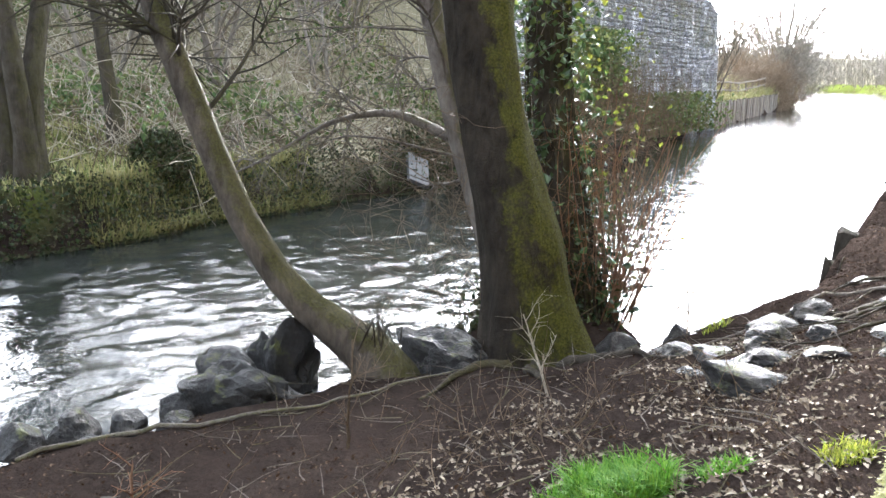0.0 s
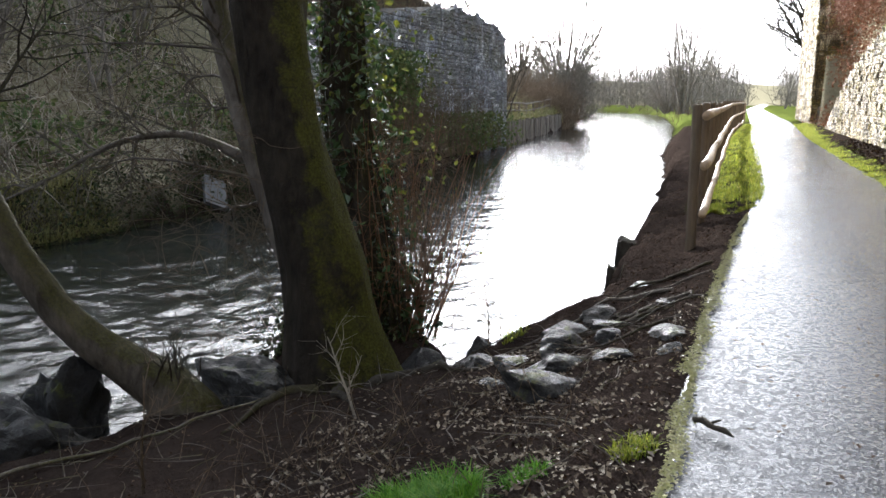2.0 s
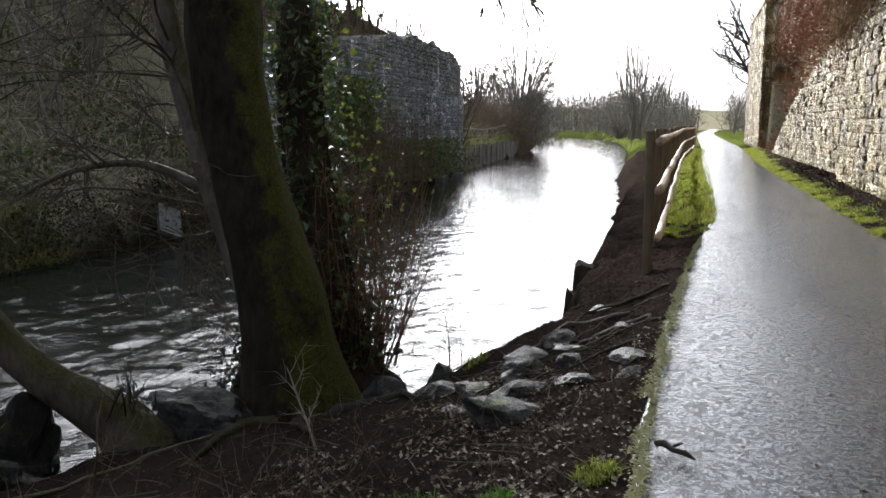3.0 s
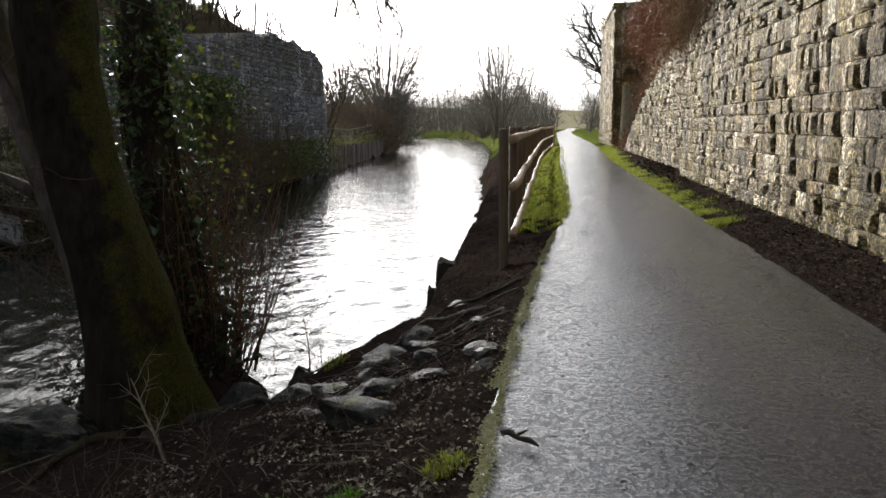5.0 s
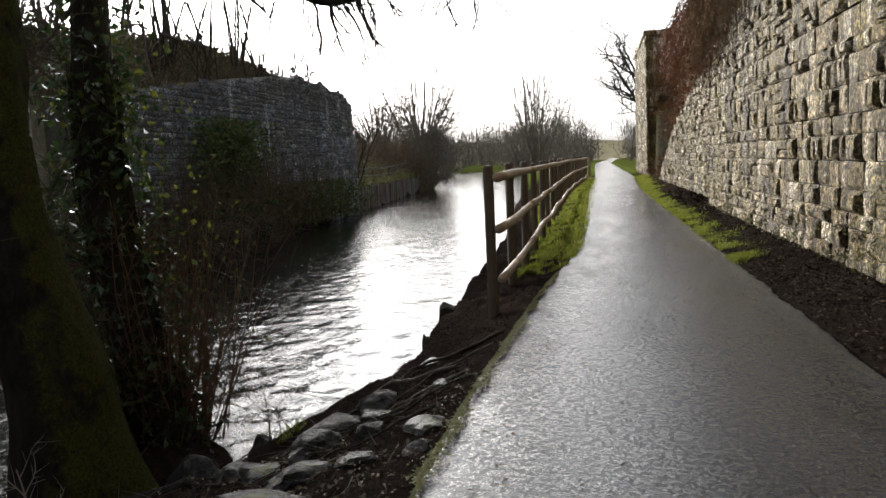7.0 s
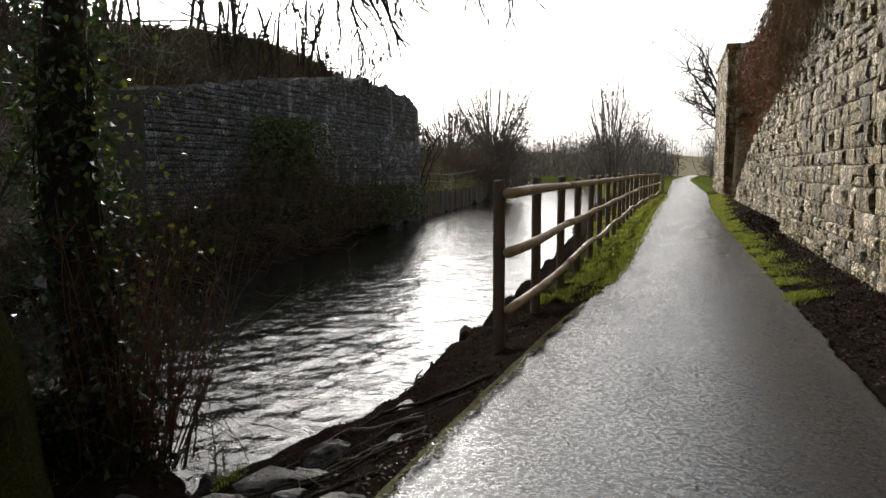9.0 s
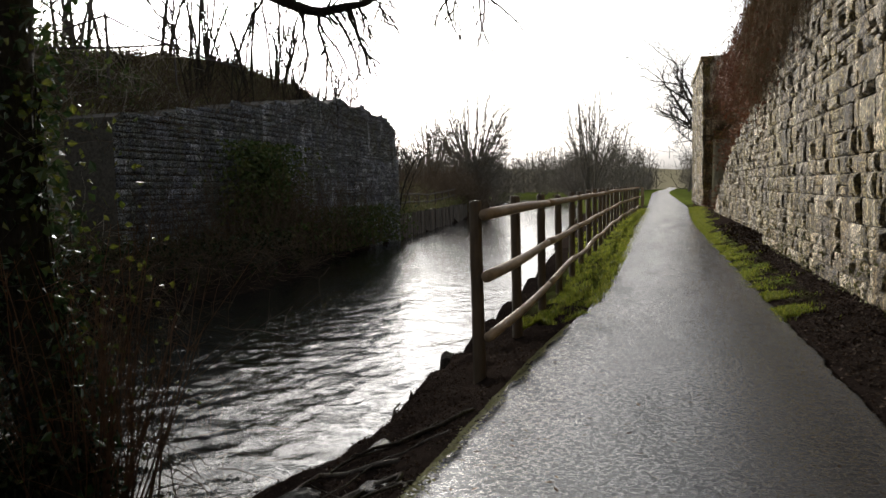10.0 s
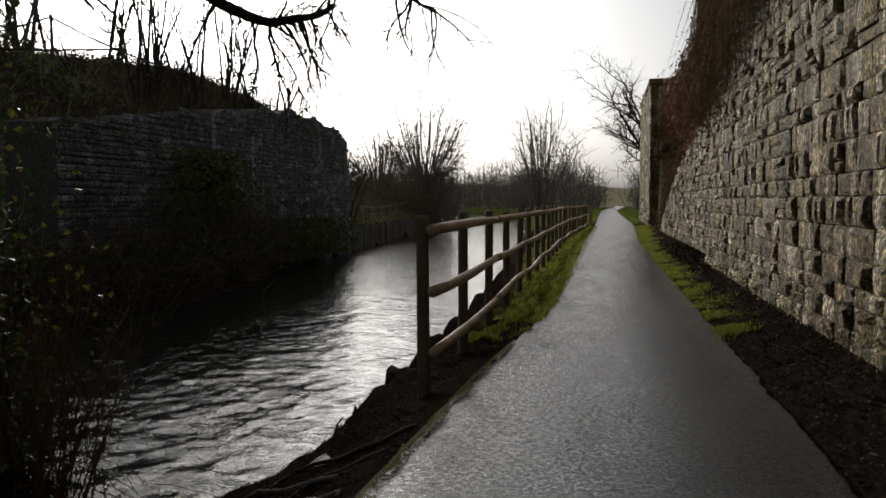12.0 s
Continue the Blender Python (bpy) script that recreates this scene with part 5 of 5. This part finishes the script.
shelf = Soup()
n = 3000
y = r.uniform(16, 41, n)
x = left_bank(y) - 1.6 * r.random(n) - 0.05
p = shelf.twigs(on_ground(x, y), r.normal(size=(n, 3)) * [0.8, 0.8, 0.2] + [0.4, 0, 0.5], r.uniform(0.3, 1.3, n), 0.01, r, 0.5, 0.15)
lv = Soup()
n = 9000
y = r.uniform(16, 43, n)
x = left_bank(y) - 0.05 - (left_bank(y) + 12.5) * r.random(n)
lv.leaves(on_ground(x, y) + np.stack([0 * x, 0 * x, 0.5 * r.random(n) ** 2], -1), 0.09, r)
tagged(lv.done("shelf_leaves", scrub_dark), "dark low ivy on the shelf below the abutment", "ivy", kind="stuff")
tagged(shelf.done("shelf_scrub", twig_brown), "dead scrub and flood debris along the far bank", "scrub", kind="stuff")


def bare_tree(name, at, height, seed, label, stems=1, radius=0.12, spread=0.25, limbs=9, twigs=7, mat=None, group="bare winter trees", levels=2, lean=(0, 0), low=0.3):
    """A leafless tree: one or more crooked stems with limbs and fine twigs."""
    rr_ = np.random.default_rng(seed)
    top = empty(name, at, label, "tree", group)
    trunk, crown = Soup(), Soup()
    for _ in range(stems):
        a = rr_.uniform(0, 6.28)
        d = np.array([math.cos(a) * spread * rr_.random() + lean[0], math.sin(a) * spread * rr_.random() + lean[1], 1.0])
        q, rad = limb(rr_, np.array([math.cos(a), math.sin(a), 0]) * (0.0 if stems == 1 else radius * 1.5) + [0, 0, -0.15], d, height * rr_.uniform(0.8, 1.0), radius * rr_.uniform(0.8, 1.1), 0.14, 0, 10, 0.15)
        rad[0] *= 1.35
        trunk.tube(q, rad, 7)
        sprout(rr_, crown, q, rad, limbs, height * 0.3, radius * 0.35, levels, 0.85, 0.0, 0.35, low)
    trunk.done("trunk", mat or bark_dark, top, True)
    crown.done("crown", mat or bark_dark, top)
    return top


def stand(x, y):
    return (x, y, float(ground_z(x, y)))


# thin trees on the embankment
r = np.random.default_rng(82)
for i, (x, y) in enumerate([(-14.2, 27.0), (-13.9, 28.3), (-14.6, 29.6), (-13.6, 31.0), (-14.8, 32.2), (-13.4, 33.3), (-14.3, 34.6), (-13.5, 36.2), (-13.9, 37.8), (-13.2, 39.2), (-13.8, 40.6), (-13.3, 42.2), (-15.8, 30.5), (-16.2, 34.0), (-16.0, 38.0), (-17.5, 27.0), (-17.8, 31.5), (-18.0, 36.0), (-15.5, 41.5), (-14.9, 28.0), (-15.2, 31.3), (-14.1, 30.3), (-15.0, 33.4), (-14.9, 35.6), (-14.6, 36.9), (-15.1, 38.8), (-14.5, 39.9), (-14.6, 41.4), (-14.3, 43.2), (-15.6, 29.0), (-16.4, 35.2), (-15.4, 26.3)]):
    x, y = x + r.uniform(-0.6, 0.6), y + r.uniform(-0.7, 0.7)
    h = r.uniform(2.8, 6.2) if x > -15 else r.uniform(6.0, 7.8)
    bare_tree("thin_tree", stand(x, y), h, 200 + i, "thin bare tree with upright twigs on the embankment", 1 + i % 3, 0.042 if x > -15 else 0.065, 0.4, 10 if x > -15 else 5, 6, levels=2, low=0.12)
# extra trees further back, added to break up the low sunlight
for i, (x, y) in enumerate([(-20, 24), (-22, 30), (-21, 36), (-24, 42), (-19, 44)]):
    bare_tree("sun_screen_tree", stand(x, y), r.uniform(6, 8), 240 + i, "bare tree added behind the abutment to screen the low sun", 2, 0.09, 0.3, 12, 8, levels=2, low=0.15)

# broken pipe fence at the embankment's edge
old = empty("broken_fence", (-14.5, 23.2, 5.3), "broken bent metal fence on the embankment's edge", "fence")
s = Soup()
s.tube([(0, 0, -0.6), (0.03, 0, 0.6), (-0.03, 0.05, 1.55)], [0.045, 0.045, 0.04], 6)
s.done("post", iron, old)
for a, b in (((-0.03, 0.05, 1.5), (-1.6, -1.0, 0.8)), ((-0.03, 0.05, 1.5), (1.2, 1.6, 0.75)), ((1.2, 1.6, 0.75), (2.3, 3.6, 0.35)), ((-1.5, -0.9, 0.5), (1.2, 1.5, 0.8)), ((1.25, 1.6, -0.4), (1.2, 1.6, 0.95))):
    s = Soup()
    a, b = np.array(a), np.array(b)
    s.tube([a, (a + b) / 2 + [0, 0, -0.04], b], [0.03, 0.03, 0.03], 6)
    s.done("rail", iron, old)

# the wooded slope seen behind the trunks
r = np.random.default_rng(83)
s, s2, lv = Soup(), Soup(), Soup()
n = 6200
x, y = r.uniform(-32, -12.6, n), r.uniform(7.5, 27, n)
ok = (y + 0.3 * (x + 14) > 9.5 + r.normal(size=n)) & ~((x > -14) & (y > 20.3))
at = on_ground(x, y)[ok]
k_ = len(at)
p = s.twigs(at, r.normal(size=(k_, 3)) * [0.8, 0.8, 0.3] + [0.1, -0.1, 0.8], r.uniform(0.8, 2.6, k_), 0.011, r, 0.45, 0.14, 6)
q = p[:, 2:].reshape(-1, 3)
q = q[r.random(len(q)) < 0.42]
s2.twigs(q, r.normal(size=(len(q), 3)) + [0, 0, 0.2], r.uniform(0.4, 1.3, len(q)), 0.0125, r, 0.5, 0.04, 4)
tagged(s.done("slope_brambles", twig_brown), "tangled brown brambles covering the wooded slope", "brambles", kind="stuff")
tagged(s2.done("slope_twigs", twig_pale), "fine twigs over the wooded slope, backlit highlights coloured pale", "twigs", kind="stuff")
n = 26000
x, y = r.uniform(-32, -12.6, n), r.uniform(9, 25, n)
ok = (wavy(x, y, 91, 6.0) > 0.0) & ~((x > -14) & (y > 20.3)) & (y + 0.3 * (x + 14) > 9.5)
at = on_ground(x, y)[ok]
lv.leaves(at + np.stack([0 * at[:, 0], 0 * at[:, 0], r.uniform(0.1, 1.3, len(at))], -1), 0.11, r)
tagged(lv.done("slope_ivy", scrub_leaf), "dark green ivy and bramble leaves on the slope", "ivy", kind="stuff")
for i in range(26):
    x, y = r.uniform(-30, -14), r.uniform(12, 25)
    if x > -15.5 and y > 19:
        continue
    bare_tree("slope_tree", stand(x, y), r.uniform(5, 9.5), 300 + i, "bare tangled tree on the wooded slope", 1 + i % 3, r.uniform(0.06, 0.13), 0.35, 10, 7, bark_grey if i % 2 else bark_far, levels=2, low=0.12)

# dark leafy bank face and grass terrace
lv = Soup()
n = 17000
y = r.uniform(-6, 17, n)
d = np.abs(r.normal(size=n)) * 0.55
x = left_bank(y) - d + 0.25
z = np.clip(ground_z(x - 0.2, y), WATER, None) + r.uniform(-0.2, 0.15, n) + 0.22 * wavy(0 * y, y, 97, 1.1)
lv.leaves(np.stack([x, y, np.maximum(z * r.random(n) ** 0.3 + (1 - r.random(n) ** 0.3) * WATER * 0.8, WATER + 0.03)], -1), 0.055, r, down=0.3)
tagged(lv.done("bank_ivy", scrub_dark), "dark ivy and bramble covering the far bank's face", "ivy", kind="stuff")
s = Soup()
n = 26000
x, y = r.uniform(-24, -11.6, n), r.uniform(-3, 14, n)
ok = (x < left_bank(y) - 0.3) & (y + 0.3 * (x + 14) < 12)
s.blades(on_ground(x, y)[ok], 0.16, r, 0.012, 1.1)
tagged(s.done("terrace_grass", blade_dry), "rough winter grass on the far bank's terrace", "grass", kind="stuff")
s = Soup()
n = 3500
y = r.uniform(7.5, 13, n)
x = left_bank(y) + r.uniform(-0.5, 0.15, n)
s.blades(np.stack([x, y, np.maximum(ground_z(x, y), WATER)], -1), 0.35, r, 0.012, 1.4)
tagged(s.done("bank_grass", blade_dry), "dry yellow grass drooping at the far water's edge", "grass", kind="stuff")
hump = empty("ivy_hump", stand(-12.7, 9.5), "dense dark ivy bush on the far bank", "bush")
lv = Soup()
n = 4200
v = r.normal(size=(n, 3))
v = v / np.linalg.norm(v, axis=1, keepdims=True) * r.uniform(0.6, 1.05, (n, 1)) * [0.6, 0.6, 0.65]
lv.leaves(v[v[:, 2] > -0.6] + [0, 0, 0.1], 0.06, r, down=0.3)
lv.done("foliage", scrub_dark, hump)
s = Soup()
s.twigs(np.zeros((40, 3)), r.normal(size=(40, 3)) + [0, 0, 1.2], r.uniform(0.6, 1.1, 40), 0.02, r, 0.4)
s.done("stem_tangle", bark_dark, hump)
bare_tree("riverside_tree", stand(-13.4, 7.4), 9.5, 350, "clump of dark upright trunks on the far bank", 6, 0.2, 0.3, 8, 6, low=0.35)
bare_tree("riverside_tree", stand(-15.6, 10.6), 9.0, 351, "dark straight tree on the far bank's terrace", 1, 0.19, 0.1, 12, 7, low=0.4)
bare_tree("riverside_tree", stand(-17.5, 4.0), 9.0, 352, "dark straight tree on the far bank's terrace", 2, 0.15, 0.2, 12, 7, low=0.3)
s = Soup()
s.box((-0.28, -0.45, -0.05), (0.28, 0.45, 0.05))
slab = s.done("stone_slab", slab_mat)
slab.matrix_world = pose(-11.25, 15.6, -0.72, 42, 24, 58)
tagged(slab, "pale flat slab tipped against the far bank", "slab")

# ---- ahead: piled bank, far trees, woods ----
r = np.random.default_rng(84)
s = Soup()
n = 9000
y = 44.5 + 32 * r.random(n)
x = np.interp(y, [44.5, 73], [-12.9, -15.5]) - 6 * r.random(n) ** 1.4
s.blades(on_ground(x, y), 0.55, r, 0.03, 1.2)
tagged(s.done("rough_grass", blade_dry), "tall dry yellow grass behind the timber piles", "grass", kind="stuff")
s = Soup()
n = 2200
y = 44.5 + 36 * r.random(n)
x = np.interp(y, [44.5, 73, 80], [-14.0, -15.8, -15.0]) - 7 * r.random(n)
p = s.twigs(on_ground(x, y), r.normal(size=(n, 3)) * [0.7, 0.7, 0.3] + [0, 0, 0.9], r.uniform(0.8, 2.6, n), 0.02, r, 0.4, 0.1, 6)
q = p[:, 2:].reshape(-1, 3)
q = q[r.random(len(q)) < 0.4]
s.twigs(q, r.normal(size=(len(q), 3)) + [0, 0, 0.3], r.uniform(0.3, 0.9, len(q)), 0.012, r, 0.5, 0, 4)
tagged(s.done("bank_brambles", twig_brown), "brown brambles on the bank behind the piles", "brambles", kind="stuff")
f2 = empty("bank_rail", (-14.2, 52, 0), "old grey rail fence on the bank above the piles", "fence")
for i in range(9):
    y = 46 + 3.2 * i
    x = np.interp(y, [44.5, 73], [-13.6, -16.2])
    s = Soup()
    s.tube([(x + 14.2, y - 52, float(ground_z(x, y)) - 0.1), (x + 14.2, y - 52, float(ground_z(x, y)) + 1.15)], [0.06, 0.055], 6)
    s.done("post", timber_pile, f2)
for h in (0.55, 1.05):
    s = Soup()
    y = np.linspace(46, 71.6, 9)
    x = np.interp(y, [44.5, 73], [-13.6, -16.2])
    s.tube(np.stack([x + 14.28, y - 52, ground_z(x, y) + h], -1), np.full(9, 0.045), 5)
    s.done("rail", timber_pile, f2)
f3 = empty("pale_fence", (0.2, 58, 0), "short pale timber rail fence where the path bends", "fence")
for i in range(4):
    s = Soup()
    s.box((-0.06, i * 2.2 - 0.06, -0.2), (0.06, i * 2.2 + 0.06, 1.25))
    s.done("post", timber_rail, f3)
for h in (0.6, 1.1):
    s = Soup()
    s.box((-0.1, -0.2, h - 0.06), (-0.06, 6.8, h + 0.06))
    s.done("rail", gate_white, f3)



def round_tree(name, at, height, width, seed, label, stems=45, low=0.25, mat=None):
    """A far leafless tree: stems fanning out to a rounded crown of fine twigs."""
    r_ = np.random.default_rng(seed)
    top = empty(name, at, label, "tree", "far rounded trees")
    a, u = r_.uniform(0, 6.28, stems), r_.uniform(low, 1, stems)
    aim = np.stack([np.cos(a) * np.sqrt(1 - (u * 0.98) ** 2) * width * 0.5, np.sin(a) * np.sqrt(1 - (u * 0.98) ** 2) * width * 0.5, height * (0.35 + 0.65 * u)], -1)
    aim = aim * r_.uniform(0.75, 1.0, (stems, 1))
    root = np.stack([r_.normal(size=stems) * 0.3, r_.normal(size=stems) * 0.3, np.full(stems, -0.2)], -1)
    s = Soup()
    start = (aim - root) * [0.95, 0.95, 1.0]
    p = s.twigs(root, start, np.linalg.norm(aim, axis=1) * 0.92, r_.uniform(0.07, 0.16, stems), r_, 0.1, 0.0, 8, 0.3)
    s.done("trunk", mat or bark_far, top)
    s = Soup()
    q = p[:, 3:].reshape(-1, 3).repeat(3, 0)
    out = q - [0, 0, height * 0.3]
    out = out / (np.linalg.norm(out, axis=1, keepdims=True) + 1e-6)
    p2 = s.twigs(q, out + r_.normal(size=q.shape) * 0.6, height * r_.uniform(0.07, 0.17, len(q)), 0.035, r_, 0.3, 0, 4)
    q2 = p2[:, 1:].reshape(-1, 3)
    q2 = q2[r_.random(len(q2)) < 0.75]
    out = q2 - [0, 0, height * 0.3]
    out = out / (np.linalg.norm(out, axis=1, keepdims=True) + 1e-6)
    s.twigs(q2, out + r_.normal(size=q2.shape) * 0.8, height * r_.uniform(0.04, 0.1, len(q2)), 0.018, r_, 0.4, 0, 3)
    tagged(s.done("crown", mat or bark_far, top), kind="stuff")
    return top


round_tree("round_tree", stand(-18.9, 92), 14.5, 12, 400, "broad rounded leafless tree on the far bank", 60, 0.1)
round_tree("round_tree", stand(-25.5, 97), 10.5, 10, 401, "broad rounded leafless tree on the far bank", 50, 0.1)
round_tree("round_tree", stand(-17.6, 88), 8.0, 8, 402, "low rounded leafless tree on the far bank", 50, 0.05)
round_tree("fan_tree", stand(-7.2, 112), 17.0, 13.5, 403, "many-stemmed leafless tree fanning out by the river", 32, 0.5)
round_tree("round_tree", stand(-11.5, 140), 8, 11, 404, "rounded leafless tree by the river's bend", 45, 0.1)
round_tree("round_tree", stand(-24, 128), 10, 12, 408, "rounded leafless tree by the river's bend", 45, 0.05)
bare_tree("spreading_tree", stand(7.5, 76), 14.5, 404, "spreading leafless tree behind the far pier", 3, 0.28, 0.7, 10, 10, bark_dark, lean=(-0.3, 0), low=0.2, levels=3)
bare_tree("spreading_tree", stand(9.5, 84), 13, 405, "spreading leafless tree behind the far pier", 3, 0.25, 0.7, 9, 9, bark_dark, lean=(-0.2, 0), low=0.25, levels=3)
bare_tree("bank_tree", stand(-13.6, 47.5), 5, 406, "thin bare tree behind the abutment's end", 4, 0.05, 0.5, 9, 7, bark_dark, low=0.15)
bare_tree("bank_tree", stand(-15.5, 52), 5.5, 407, "thin bare tree behind the abutment's end", 4, 0.06, 0.5, 9, 7, bark_dark, low=0.15)
shrub = Soup()
n = 800
y = r.uniform(71, 84, n)
x = left_bank(y) - r.uniform(-0.6, 3.5, n)
p = shrub.twigs(np.stack([x, y, np.maximum(ground_z(x, y), WATER)], -1), r.normal(size=(n, 3)) * [0.7, 0.6, 0.2] + [0.15, 0, 0.9], r.uniform(1.2, 3.6, n), 0.025, r, 0.35, 0.06, 6)
q = p[:, 2:].reshape(-1, 3)
shrub.twigs(q, r.normal(size=(len(q), 3)) + [0, 0, 0.2], r.uniform(0.4, 1.0, len(q)), 0.014, r, 0.5, 0, 4)
tagged(shrub.done("river_shrubs", twig_brown), "dark shrubs overhanging the river past the piles", "shrubs", kind="stuff")

woods = Soup()
n = 1000
x, y = r.uniform(-95, 60, n), np.where(r.random(n) < 0.6, r.uniform(196, 250, n), r.uniform(125, 196, n))
d1, d2 = left_bank(y) - x, x - right_bank(y)
ok = ((d1 > 1) | (d2 > 1.0)) & (np.abs(x - path_middle(y)) > 4)
x, y = x[ok], y[ok]
h = r.uniform(9, 15, len(x)) * (0.85 + 0.35 * wavy(x, y, 95, 45))
at = on_ground(x, y)
woods.twigs(at, r.normal(size=at.shape) * 0.1 + [0, 0, 1], h * 0.8, 0.16, r, 0.1, 0, 4)
rep = 40
base = at.repeat(rep, 0)
hh = h.repeat(rep)
base = base + np.stack([r.normal(size=len(base)) * 0.12 * hh, r.normal(size=len(base)) * 0.12 * hh, hh * r.uniform(0.02, 0.7, len(base))], -1)
woods.twigs(base, r.normal(size=base.shape) * 0.7 + [0, 0, 0.7], hh * r.uniform(0.12, 0.3, len(base)), 0.055, r, 0.5, 0, 3)
tagged(woods.done("far_woods", bark_far), "grey-brown leafless woods in the distance", "woods", kind="stuff")
low = Soup()
n = 8000
x, y = r.uniform(-70, 40, n), r.uniform(84, 215, n)
d1, d2 = left_bank(y) - x, x - right_bank(y)
ok = ((d1 > 0.2) | ((d2 > 0.3) & (d2 < 6))) & (np.abs(x - path_middle(y)) > 3) & (wavy(x, y, 96, 25) > -0.35)
at = on_ground(x, y)[ok]
low.twigs(at, r.normal(size=at.shape) * 0.5 + [0, 0, 1], r.uniform(1.5, 4.5, len(at)) * np.where(d1[ok] > 0, 1.0, 0.5), 0.035, r, 0.4, 0, 4)
tagged(low.done("far_scrub", twig_brown), "brown scrub along the distant river banks", "scrub", kind="stuff")


# ---- single blocks of the wall, where the path runs close ----
kinds = []
for v, f in block_shapes(12, 97):
    ob = mesh_object("stone_block", v, f, stone_part, wall_right)
    kinds.append(ob)
r = np.random.default_rng(98)
for i, (a, b, c, d) in enumerate(near_rects):
    ob = kinds[i] if i < 12 else kinds[r.integers(12)].copy()
    if i >= 12:
        scene.collection.objects.link(ob)
    ob.matrix_basis = Matrix.Translation((WALL_X, a - 8, b - 0.2)) @ Matrix.Diagonal((0.075 * r.uniform(0.4, 1.4), c - a, d - b, 1))
kinds = []
for v, f in block_shapes(8, 99):
    kinds.append(mesh_object("abutment_block", v, f, stone_left_part, abutment, True))
for i, (a, b, c, d) in enumerate(pilaster_rects):
    ob = kinds[i] if i < 8 else kinds[r.integers(8)].copy()
    if i >= 8:
        scene.collection.objects.link(ob)
    ob.matrix_basis = Matrix.Translation((AB_X + 0.12, AB_Y1 - a, WATER - 0.3 + b)) @ pose(0, 0, 0, 0, 0, 180) @ Matrix.Diagonal((0.1 * r.uniform(0.6, 1.3), c - a, d - b, 1))
